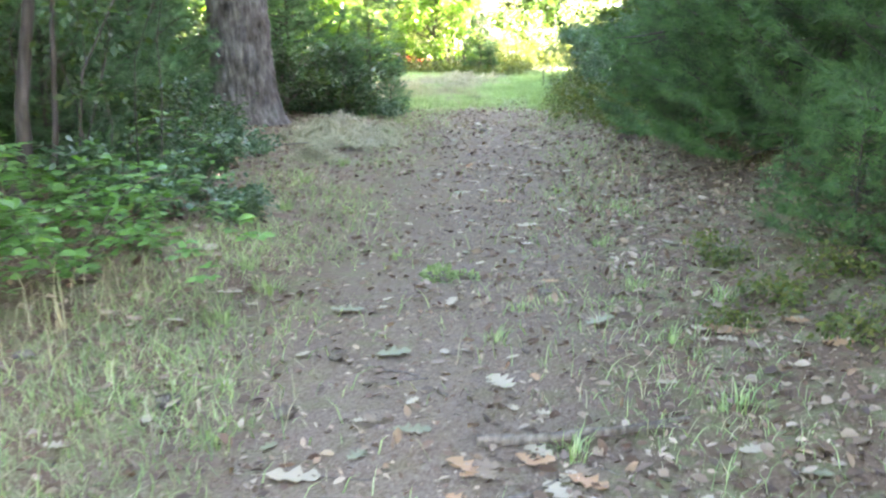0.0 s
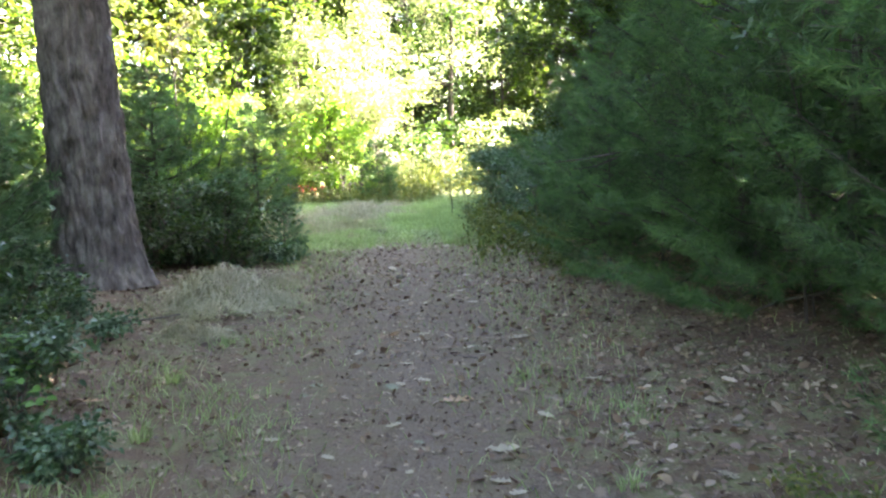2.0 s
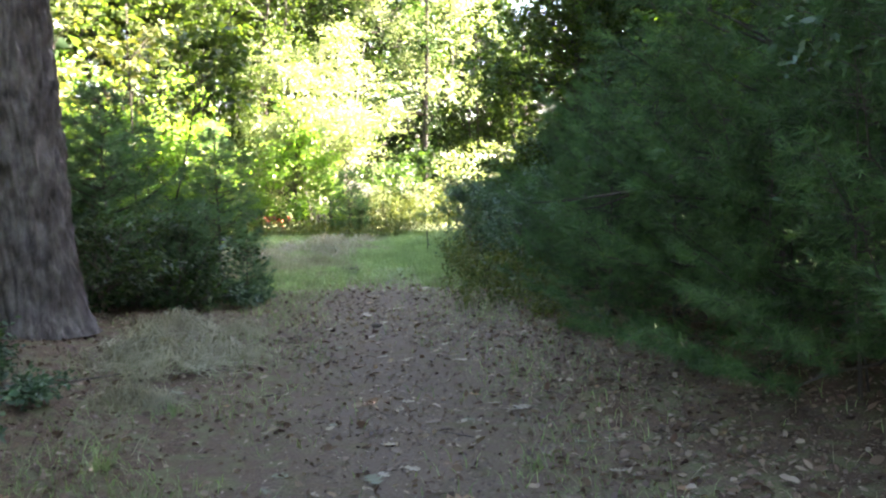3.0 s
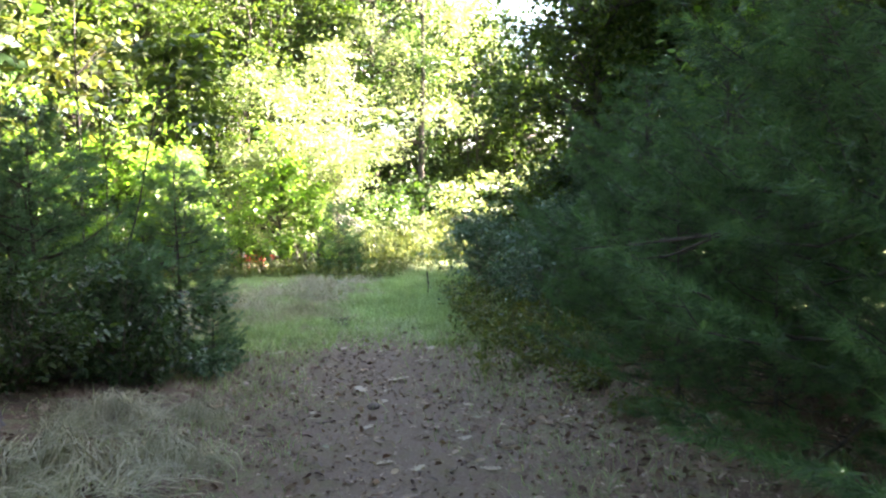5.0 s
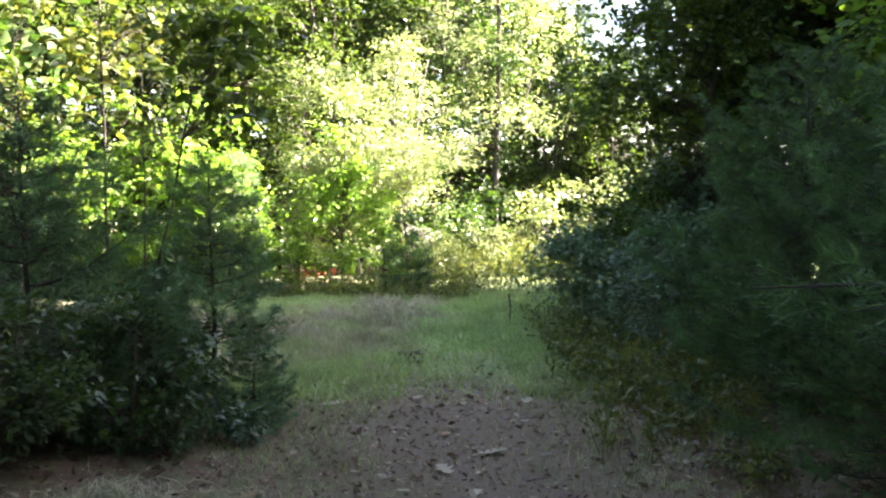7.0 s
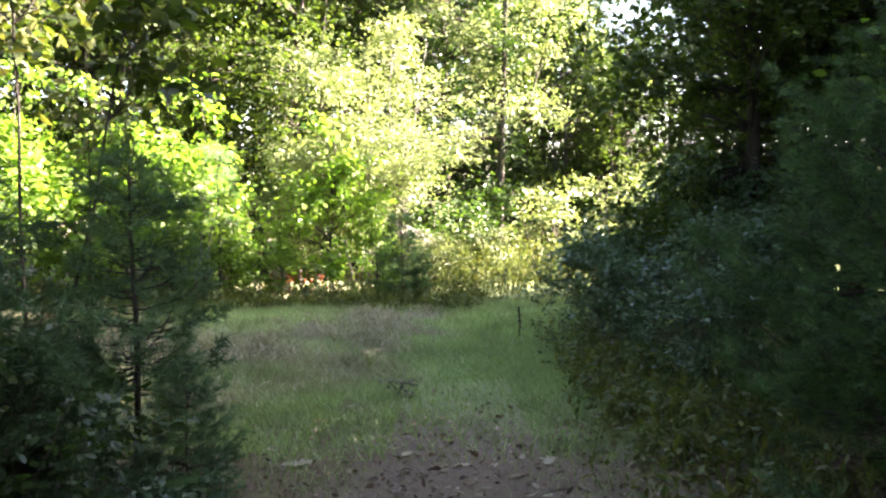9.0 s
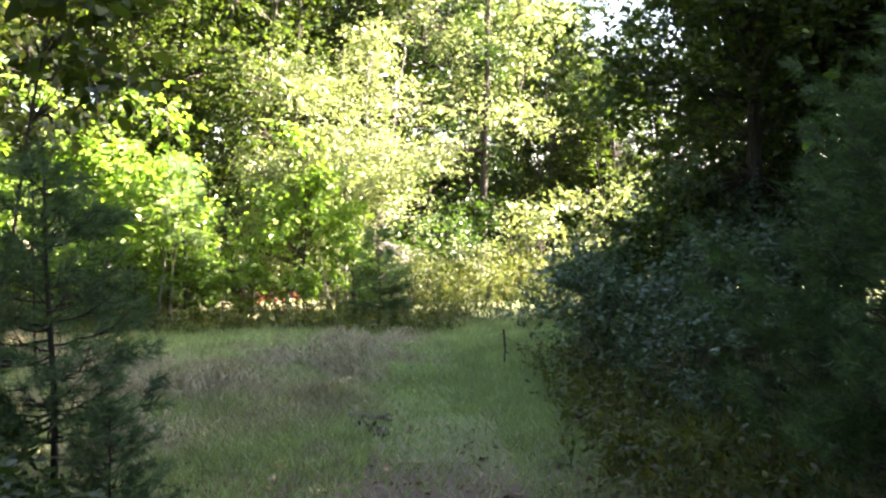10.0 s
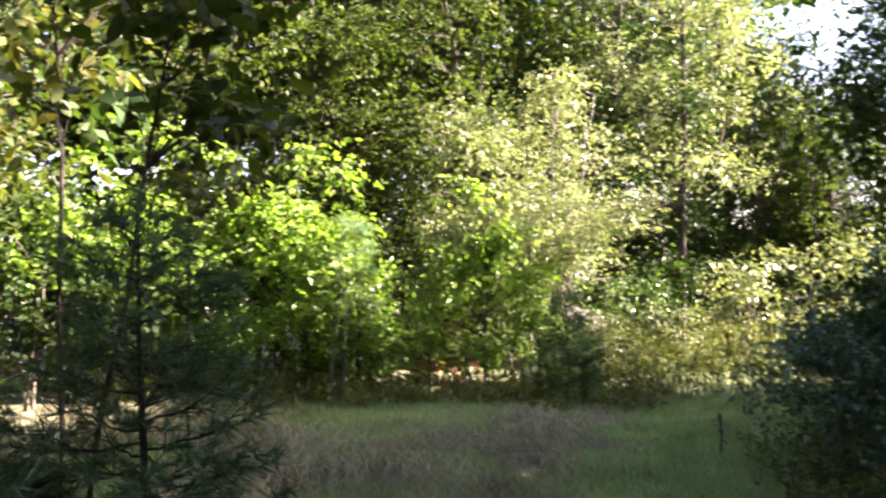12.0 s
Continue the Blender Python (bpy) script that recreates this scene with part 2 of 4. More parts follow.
def leaves(P, D, N, L, W, full=False):
    """Folded leaves with base P, way to the tip D, up side N, length L and width W."""
    D = unit(D)
    S = unit(np.cross(D, N))
    N = np.cross(S, D)
    L, W = np.reshape(L, (-1, 1)) * np.ones((len(P), 1)), np.reshape(W, (-1, 1)) * np.ones((len(P), 1))
    if not full:
        V = np.stack([P, P + D * L * 0.45 + S * W / 2 + N * W * 0.18, P + D * L, P + D * L * 0.45 - S * W / 2 + N * W * 0.18], 1)
        F = np.array([[0, 1, 2], [0, 2, 3]])
    else:
        droop = -N * L * 0.12
        V = np.stack([P, P + D * L * 0.28 + S * W * 0.44 + N * W * 0.14, P + D * L * 0.65 + S * W * 0.40 + N * W * 0.12 + droop * 0.4,
                      P + D * L + droop, P + D * L * 0.65 - S * W * 0.40 + N * W * 0.12 + droop * 0.4,
                      P + D * L * 0.28 - S * W * 0.44 + N * W * 0.14, P + D * L * 0.5], 1)
        F = np.array([[0, 1, 6], [1, 2, 6], [2, 3, 6], [3, 4, 6], [4, 5, 6], [5, 0, 6]])
    k = V.shape[1]
    return V.reshape(-1, 3), (F[None] + (np.arange(len(P)) * k)[:, None, None]).reshape(-1, 3)


def needles(P, A, rng, count=14, length=0.1, width=0.005):
    """Brushes of needles at P that point along A."""
    n = len(P)
    A = unit(A)
    d = unit(A[:, None] * 0.75 + unit(rng.normal(size=(n, count, 3))) * 0.8)
    b = P[:, None] + A[:, None] * rng.uniform(-0.05, 0.03, (n, count, 1))
    s = unit(np.cross(d, rng.normal(size=(n, count, 3)))) * width / 2
    tip = b + d * length * rng.uniform(0.7, 1.1, (n, count, 1))
    V = np.stack([b - s, b + s, tip], 2).reshape(-1, 3)
    return V, np.arange(len(V)).reshape(-1, 3)


def height(x, y):
    """The ground: a worn track, a low bank on its left, soft lumps."""
    x, y = np.asarray(x, float), np.asarray(y, float)
    off = x + 0.062 * y - 0.95
    z = 0.22 * np.clip((-off - 1.0) / 1.6, 0, 1) ** 1.4 * np.clip((15 - y) / 4, 0, 1)
    z = z + 0.16 * np.clip((off - 0.8) / 1.8, 0, 1) ** 1.3 * np.clip((16 - y) / 4, 0, 1)
    z = z + 0.018 * np.sin(2.1 * x + 0.7 * y) * np.sin(1.3 * y - 0.9 * x) + 0.010 * np.sin(5.3 * x + 1.1) * np.sin(4.7 * y)
    z = z + 0.045 * np.clip((y - 15.5) / 2, 0, 1) * (np.sin(1.9 * x + 0.8 * np.sin(1.1 * y)) * np.sin(1.6 * y + 0.9 * np.sin(1.3 * x)) + 0.5 * np.sin(4.1 * x + y) * np.sin(3.7 * y - x))
    z = z + 0.05 * np.clip((y - 17) / 4, 0, 1) + 0.9 * np.clip((np.hypot(x, y - 12) - 16) / 30, 0, 1) ** 1.2
    return z


def pine(name, h, r, z0, rng, label, mat=PINE, group="", tufts=1.0, skirt=0.35, needle=0.11, width=0.006, count=20, gap=0.2, bare=0.4):
    """A young white pine: whorls of limbs, bare inside, that end in fans of needle brushes, on a straight stem."""
    root = thing(name, 0, 0, 0, label, "pine", group)
    stem_r = 0.0125 * h if h > 2.5 else 0.0075 * h + 0.003
    stem = [tube([(0, 0, -0.1), (0.02, 0.01, h * 0.4), (0, 0, h * 0.75), (0, 0, h)], [stem_r * 1.2, stem_r, stem_r * 0.5, 0.006], 7)]
    TP, TA = [], []
    up = np.array([0, 0, 1.0])
    z = z0
    while z < h * 0.97:
        f = (z - z0) / (h - z0)
        reach = r * ((1 - f) ** 0.75) * (1 - skirt * max(0, 0.25 - f) / 0.25) + 0.08
        n = rng.integers(5, 8)
        for k in range(n):
            a = 2 * math.pi * (k + rng.uniform(-0.35, 0.35)) / n + z * 3
            ln = reach * rng.uniform(0.55, 1.15)
            rise = 0.06 + 0.5 * f + rng.uniform(-0.18, 0.18)
            u = np.array([math.cos(a), math.sin(a), 0])
            s = np.linspace(0, 1, 7)
            pts = np.array([0, 0, z + rng.uniform(-0.08, 0.08)]) + u * ln * s[:, None] + up * (ln * (rise * s - 0.24 * (1 - f) * s * (1 - s) * 2 + 0.16 * s ** 3))[:, None]
            pts[1:-1] += rng.normal(size=(5, 3)) * 0.02 * ln
            lr = 0.004 + 0.008 * ln
            stem.append(tube(pts, np.linspace(lr, 0.002, 7), 3))
            side = np.array([-u[1], u[0], 0])
            m = int(max(5, ln * 13 * tufts))
            inner = bare * min(1, ln / 0.9)
            for q in inner + (1 - inner) * rng.uniform(0, 1, m) ** 0.8:
                base = np.array([np.interp(q, s, pts[:, i]) for i in range(3)])
                w = (0.10 + ln * 0.30 * (1.1 - q)) * rng.choice((-1, 1)) * rng.uniform(0.4, 1)
                way = unit(u * 0.75 + side * np.sign(w) * 0.65 + up * rng.uniform(0.05, 0.45))
                tip = base + side * w + u * abs(w) * 0.8 + up * (abs(w) * 0.25 + rng.uniform(-0.03, 0.03))
                stem.append((np.stack([base - up * 0.003, base + up * 0.003, tip]), np.array([[0, 1, 2]])))
                for g in np.linspace(1, 0.35, max(1, int(abs(w) / 0.07))):
                    TP.append(base + (tip - base) * g)
                    TA.append(way)
            TP.append(pts[-1])
            TA.append(u + np.array([0, 0, 0.4]))
        z += gap * (0.7 + 0.1 * h) * rng.uniform(0.8, 1.2)
    TP.append(np.array([0, 0, h]))
    TA.append(np.array([0, 0, 1.0]))
    part("trunk", stem[0], BARK, root)
    tagged(part("bough_work", join(stem[1:]), BARK, root), kind="stuff")
    part("crown", needles(np.array(TP), np.array(TA), rng, count, needle, width), mat, root)
    return root


def broadleaf(name, stems, crown, nclus, nleaf, size, mat, rng, label, category="tree", bark=BARK, spread=0.3, full=False, narrow=0.5, group="", hollow=0.35, upward=0.6, sides=5):
    """A leafy tree or shrub. stems: polylines with (x, y, z, radius); crown: ellipsoids (x, y, z, rx, ry, rz) filled with sprays of leaves."""
    root = thing(name, 0, 0, 0, label, category, group)
    wood, twigs = [], []
    knots = []
    for s in stems:
        s = np.array(s, float)
        wood.append(tube(s[:, :3], s[:, 3], sides + 2))
        k = np.linspace(0.3, 1, 14)
        t = np.linspace(0, 1, len(s))
        knots.append(np.stack([np.interp(k, t, s[:, i]) for i in range(4)], 1))
    knots = np.concatenate(knots)
    vol = np.array([c[3] * c[4] * c[5] for c in crown])
    C = []
    for c, v in zip(crown, vol / vol.sum()):
        # boughs first, then the sprays round each of them
        k = max(3, int(nclus * v))
        nb = max(3, k // 6)
        d = unit(rng.normal(size=(nb, 3)))
        bough = d * (hollow + (1 - hollow) * rng.uniform(0, 1, (nb, 1)) ** 0.5)
        pick = rng.integers(0, nb, k)
        C.append(np.array(c[:3]) + (bough[pick] + rng.normal(size=(k, 3)) * np.array([0.17, 0.17, 0.11])) * np.array(c[3:]))
    C = np.concatenate(C)
    C = C[C[:, 2] > 0.05]
    for c in C:
        low = knots[knots[:, 2] < c[2] + 0.2]
        low = low if len(low) else knots
        j = np.argmin(np.linalg.norm(low[:, :3] - c - [0, 0, -0.35], axis=1))
        a = low[j]
        ln = np.linalg.norm(c - a[:3])
        mid = (a[:3] + c) / 2 + rng.normal(size=3) * 0.06 * ln + [0, 0, 0.06 * ln]
        rr = min(a[3] * 0.6, 0.004 + 0.011 * ln)
        twigs.append(tube([a[:3], mid, c], [rr, rr * 0.6, 0.003], 3))
    per = max(3, nleaf // len(C))
    P = np.repeat(C, per, 0)
    off = rng.normal(size=P.shape) * spread * np.array([1, 1, 0.6])
    # sprays: leaves stand in two ranks along short shoots that fan out level
    shoots = rng.normal(size=(len(C), 6, 3)) * spread * np.array([1.0, 1.0, 0.62])
    pick = shoots[np.repeat(np.arange(len(C)), per), rng.integers(0, 6, len(P))]
    rank = np.cross(unit(pick), np.array([0, 0, 1.0])) * rng.choice((-1, 1), (len(P), 1))
    P = P + np.where(rng.uniform(size=(len(P), 1)) < 0.88, pick * rng.uniform(0.15, 1.15, (len(P), 1)) + off * 0.12, off)
    D = unit(unit(pick) * 0.7 + rank * 0.8 + rng.normal(size=P.shape) * 0.35 + np.array([0, 0, -0.2]))
    N = unit(np.array([0, 0, upward]) + rng.normal(size=P.shape) * 0.6)
    L = size * rng.uniform(0.6, 1.25, len(P))
    for w in wood:
        part("trunk" if len(stems) == 1 else "stem", w, bark, root)
    tagged(part("branch_work", join(twigs), bark, root), kind="stuff")
    part("crown", leaves(P, D, N, L, L * narrow, full), mat, root)
    return root


def stem_line(x, y, h, r, lean=(0, 0), rng=None, bend=0.04, z=-0.1):
    k = np.linspace(0, 1, 7)
    j = rng.normal(size=(7, 2)) * bend * h * 0.3 * k[:, None] if rng is not None else np.zeros((7, 2))
    return [(x + lean[0] * q * h + j[i, 0], y + lean[1] * q * h + j[i, 1], z + (h - z) * q, r * (1 - 0.8 * q) * (1.25 if i == 0 else 1)) for i, q in enumerate(k)]


def at(ob, x, y, turn=0.0, scale=1.0, sink=0.03):
    ob.matrix_basis = Matrix.LocRotScale((x, y, float(height(x, y)) - sink), Euler((0, 0, radians(turn))), (scale,) * 3)
    return ob


def again(ob, x, y, turn=0.0, scale=1.0, sink=0.03):
    c = copy_thing(ob, Matrix.Identity(4))
    return at(c, x, y, turn, scale, sink)
# ---------------------------------------------------------------- ground, one sheet to the horizon


def spaced(lo, hi, step, far):
    core = np.arange(lo, hi + 1e-6, step)
    grow = []
    d = step
    v = 0.0
    while v < far:
        d *= 1.35
        v += d
        grow.append(v)
    grow = np.array(grow)
    return np.concatenate([lo - grow[::-1], core, hi + grow])


gx, gy = spaced(-5, 5, 0.09, 1500), spaced(0, 24, 0.09, 1500)
GX, GY = np.meshgrid(gx, gy)
rng = np.random.default_rng(3)
GZ = height(GX, GY)
nx = len(gx)
ii, jj = np.meshgrid(np.arange(nx - 1), np.arange(len(gy) - 1))
q0 = (jj * nx + ii).ravel()
gf = np.concatenate([np.stack([q0, q0 + 1, q0 + nx], 1), np.stack([q0 + 1, q0 + nx + 1, q0 + nx], 1)])
ground = part("ground", (np.stack([GX, GY, GZ], -1).reshape(-1, 3), gf), GROUND, smooth=True)
tagged(ground, "trodden grey-brown dirt track with leaf litter and grass verges", "ground", kind="structure")

# ---------------------------------------------------------------- the big oak beside the track


def big_oak():
    rng = np.random.default_rng(11)
    root = thing("oak_tree", -2.42, 10.85, float(height(-2.42, 10.85)) - 0.04, "thick old oak with furrowed grey-brown bark beside the track", "tree")
    rings, sides, H = 380, 150, 7.0
    k = np.linspace(0, 1, rings)
    a = np.arange(sides) * 2 * math.pi / sides
    Z = H * (0.55 * k + 0.45 * k ** 3)
    R = 0.298 - 0.0115 * Z + 0.09 * np.exp(-Z / 0.20) + 0.05 * np.exp(-Z / 0.9)
    V = np.zeros((rings, sides, 3))
    for i in range(rings):
        for j in range(sides):
            c, s = math.cos(a[j]), math.sin(a[j])
            sway = 0.5 * noise.noise(Vector((c * 2, s * 2, Z[i] * 1.3)))
            ridge = noise.noise(Vector((c * 8 + sway, s * 8 + sway, Z[i] * 1.9)))
            fine = noise.noise(Vector((c * 20, s * 20, Z[i] * 7.0 + 7)))
            plate = noise.noise(Vector((c * 7.0, s * 7.0, Z[i] * 8.0 + 31)))
            flare = max(0, math.cos(a[j] * 5 + 0.7)) * 0.06 * math.exp(-Z[i] / 0.22)
            rr = R[i] + 0.022 - 0.030 * max(0, 1 - 5 * abs(ridge)) + 0.018 * fine + 0.026 * plate + flare
            V[i, j] = (rr * c - 0.035 * Z[i], rr * s + 0.01 * Z[i], Z[i])
    F = []
    for i in range(rings - 1):
        b = i * sides + np.arange(sides)
        c = i * sides + (np.arange(sides) + 1) % sides
        F += [np.stack([b, c, b + sides], 1), np.stack([c, c + sides, b + sides], 1)]
    part("trunk", (V.reshape(-1, 3), np.concatenate(F)), OAKBARK, root, smooth=True)
    stub = tube([(0.18, -0.12, 2.66), (0.36, -0.16, 2.72), (0.47, -0.17, 2.80)], [0.055, 0.03, 0.018], 8)
    part("branch_stub", stub, OAKBARK, root, "short dead branch stub")
    # limbs and crown lie out of view, set low and dense to shade the bank
    limbs, C = [], []
    for i in range(24):
        an, zz = rng.uniform(0, 2 * math.pi), rng.uniform(3.7, 6.9)
        ln = rng.uniform(2.2, 5.0)
        o = np.array([-0.035 * zz, 0.01 * zz, zz])
        e = o + np.array([math.cos(an) * ln, math.sin(an) * ln, rng.uniform(0.4, 2.8)])
        m = (o + e) / 2 + np.array([0, 0, 0.3])
        limbs.append(tube([o, m, e], [0.11, 0.06, 0.02], 7))
        for q in range(9):
            C.append(m + (e - m) * rng.uniform(0, 1.2) + rng.normal(size=3) * 0.55)
    C = np.array(C)
    P = np.repeat(C, 90, 0) + rng.normal(size=(len(C) * 90, 3)) * 0.45
    part("limb_work", join(limbs), OAKBARK, root)
    L = rng.uniform(0.09, 0.16, len(P))
    part("crown", leaves(P, rng.normal(size=P.shape), np.array([0, 0, 1.0]) + rng.normal(size=P.shape) * 0.6, L, L * 0.6), OAK, root)


big_oak()

# a slim grey stem that leans against the oak's far side
r_ = np.random.default_rng(5)
second = broadleaf("young_oak", [stem_line(0, 0, 6.5, 0.07, (-0.02, 0.0), r_)], [(0, 0, 5.5, 1.4, 1.4, 1.6)], 40, 1800, 0.13, OAK, r_, "slim young oak standing behind the old one")
at(second, -3.02, 11.75)

# ---------------------------------------------------------------- pines
r_ = np.random.default_rng(21)
RIGHT = "pines on the right bank"
pine_a = pine("white_pine", 3.3, 1.75, 0.34, r_, "bushy dark green white pine with low sweeping boughs", group=RIGHT, tufts=1.5, skirt=0.05, count=26, width=0.0055, gap=0.17, bare=0.3)
at(pine_a, 2.95, 10.3, 20)
pine_b = pine("white_pine", 4.6, 1.9, 0.34, r_, "dark green white pine with long low boughs", group=RIGHT, tufts=1.35, skirt=0.1, count=26, width=0.0055, gap=0.17, bare=0.3)
at(pine_b, 3.75, 6.9, 75)
pine_c = pine("white_pine", 2.5, 1.3, 0.18, r_, "wide low white pine with boughs down to the ground", group=RIGHT, tufts=1.25, skirt=0.1, count=22, width=0.0055)
at(pine_c, 2.65, 12.3, 33, 0.95)
pine_d = pine("white_pine", 5.6, 1.7, 0.5, r_, "dark white pine deep in the stand", group=RIGHT, tufts=0.6, width=0.015, count=12)
at(pine_d, 6.4, 9.0, 33)
for x, y, turn, s, src in ((3.2, 13.6, 250, 0.9, pine_c), (2.55, 14.3, 60, 0.76, pine_a), (2.75, 15.5, 200, 0.85, pine_c), (2.2, 13.5, 10, 0.6, pine_c), (2.1, 11.6, 100, 0.55, pine_c), (3.6, 16.2, 15, 0.85, pine_c), (3.2, 8.75, 130, 0.92, pine_a), (3.5, 5.2, 80, 0.95, pine_c), (4.5, 10.4, 10, 0.75, pine_d), (2.75, 9.35, 40, 0.5, pine_c), (3.35, 7.9, 290, 0.62, pine_c), (2.4, 10.7, 170, 0.48, pine_c), (3.9, 8.6, 200, 0.7, pine_c),
                           (5.4, 5.2, 200, 1.0, pine_d), (5.9, 11.4, 310, 0.75, pine_d), (4.9, 8.9, 120, 0.6, pine_d)):
    again(src, x, y, turn, s)
dead = tube([(2.93, 10.36, 1.32), (2.55, 10.75, 1.22), (2.1, 11.15, 1.16), (1.8, 11.5, 1.10), (1.45, 11.8, 1.06)], [0.022, 0.018, 0.014, 0.010, 0.004], 6)
fork = tube([(2.2, 11.05, 1.17), (1.9, 11.1, 1.05), (1.65, 11.2, 1.02)], [0.010, 0.007, 0.003], 5)
back_to = np.array(pine_a.matrix_basis.inverted())
V, F = join([dead, fork])
part("dead_limb", (V @ back_to[:3, :3].T + back_to[:3, 3], F), BARK, pine_a, "bare dark dead limb")
small = pine("pine_shrub", 1.5, 0.85, 0.12, r_, "low bushy young white pine beside the track", PINE, group="young pines", tufts=1.6, skirt=0.1, gap=0.15, bare=0.2)
at(small, 2.7, 6.1, 50, 0.62)
lp = pine("young_pine", 2.05, 1.0, 0.15, r_, "dense blue-green young white pine beside the track", PINE_SKYLIT, group="young pines", tufts=1.7, skirt=0.15, count=16, width=0.0075, gap=0.14, bare=0.2)
at(lp, -2.55, 12.9, 10, 0.98)
for x, y, turn, s in ((-3.1, 13.7, 180, 0.9), (-3.5, 10.3, 60, 1.05), (-3.2, 8.9, 120, 0.92), (-4.1, 12.2, 240, 1.0), (-4.3, 8.6, 300, 1.2), (-2.75, 7.6, 15, 0.85), (-2.75, 8.9, 200, 0.85), (-2.45, 6.9, 120, 0.6), (-2.05, 13.4, 95, 0.5), (-1.75, 12.75, 150, 0.42), (-1.32, 13.55, 200, 0.33)):
    again(lp, x, y, turn, s)
slim = pine("pine_sapling", 1.75, 0.43, 0.55, r_, "thin-stemmed pine sapling with soft blue-green needles", PINE_SKYLIT, group="young pines", tufts=2.3, skirt=0.0, count=26, needle=0.10, width=0.0045, gap=0.17, bare=0.25)
at(slim, -1.66, 13.75, 0, 1.0)

# ---------------------------------------------------------------- left side: thicket, brambles, saplings
r_ = np.random.default_rng(31)
vine = broadleaf("vine_covered_trunk", [stem_line(0, 0, 4.2, 0.048, (0.03, 0), r_, 0.30), stem_line(0.12, 0.05, 3.4, 0.022, (0.12, 0.02), r_, 0.15), stem_line(-0.15, 0.1, 3.8, 0.028, (-0.06, 0.02), r_, 0.32), stem_line(0.2, 0.1, 2.6, 0.012, (0.25, 0.05), r_, 0.15), *[stem_line(0.12 * i - 0.3, 0.05 * i, 1.6 + 0.25 * (i % 3), 0.007, (0.10 * (i % 5) - 0.15, 0.04), r_, 0.2) for i in range(9)]],
                 [(0, 0, 2.2, 0.7, 0.6, 1.6), (0.1, 0, 1.2, 0.4, 0.4, 0.8)], 46, 1700, 0.07, DARK, r_, "tangle of slim dark stems with climbing vine", "shrub", BARK, 0.22)
at(vine, -2.15, 6.1)
thick = broadleaf("understory_shrub", [stem_line(0, 0, 1.6, 0.018, (0.1, 0), r_), stem_line(0.1, 0.1, 1.4, 0.016, (-0.15, 0.1), r_), stem_line(-0.1, 0, 1.5, 0.016, (0.05, -0.15), r_)],
                  [(0, 0, 0.95, 0.95, 0.8, 0.75)], 70, 3600, 0.085, DARK, r_, "leafy dark green understory shrub", "shrub", TWIG, 0.2, False, 0.6)
at(thick, -3.1, 6.9)
for x, y, turn, s in ((-3.6, 9.4, 70, 1.1), (-4.2, 10.9, 150, 1.2), (-3.9, 7.4, 200, 1.3), (-3.3, 5.2, 240, 1.1), (-2.9, 4.0, 30, 0.9)):
    again(thick, x, y, turn, s)
blue = broadleaf("viburnum_bush", [stem_line(0, 0, 0.7, 0.01, (0.2, 0), r_), stem_line(0, 0, 0.6, 0.01, (-0.3, 0.1), r_), stem_line(0, 0.1, 0.6, 0.01, (0.1, -0.3), r_)],
                 [(0, 0, 0.42, 0.6, 0.55, 0.36)], 44, 1500, 0.085, BLUE, r_, "low bush with blue-green oval leaves", "shrub", TWIG, 0.14, True, 0.55, "low leafy bushes")
at(blue, -2.25, 9.0, 0, 0.6)
for x, y, turn, s in ((-1.9, 8.0, 60, 0.55), (-2.5, 9.8, 130, 0.6), (-1.85, 7.1, 190, 0.55), (-2.5, 8.2, 250, 0.75), (-1.5, 13.1, 20, 0.6), (-2.1, 12.4, 110, 0.6), (-1.75, 8.9, 10, 0.42), (-1.9, 13.0, 200, 0.75), (-2.2, 7.5, 80, 0.65), (-1.7, 7.6, 280, 0.4), (-1.2, 6.55, 30, 0.5), (-0.9, 6.5, 170, 0.34), (-1.45, 7.15, 240, 0.58), (-1.55, 6.1, 90, 0.6)):
    again(blue, x, y, turn, s)
cherry = broadleaf("cherry_bush", [stem_line(0, 0, 1.0, 0.011, (0.55, -0.1), r_), stem_line(0, 0, 1.1, 0.012, (0.15, -0.1), r_), stem_line(0, 0.1, 1.1, 0.011, (-0.35, -0.15), r_), stem_line(0.05, 0, 0.55, 0.008, (1.25, 0.0), r_)],
                   [(0.1, 0, 0.55, 0.75, 0.6, 0.42), (-0.4, 0, 0.8, 0.5, 0.5, 0.4), (0.62, 0, 0.50, 0.28, 0.2, 0.12)], 110, 3000, 0.065, DARK, r_, "arching leafy bush in front of the young pine", "shrub", TWIG, 0.16, True, 0.5, "low leafy bushes", hollow=0.5)
at(cherry, -1.8, 12.5, 0, 0.78)
again(cherry, -2.3, 11.95, 150, 0.8)
again(cherry, -1.85, 7.7, 60, 0.62)
again(cherry, -1.95, 13.25, 210, 0.55)


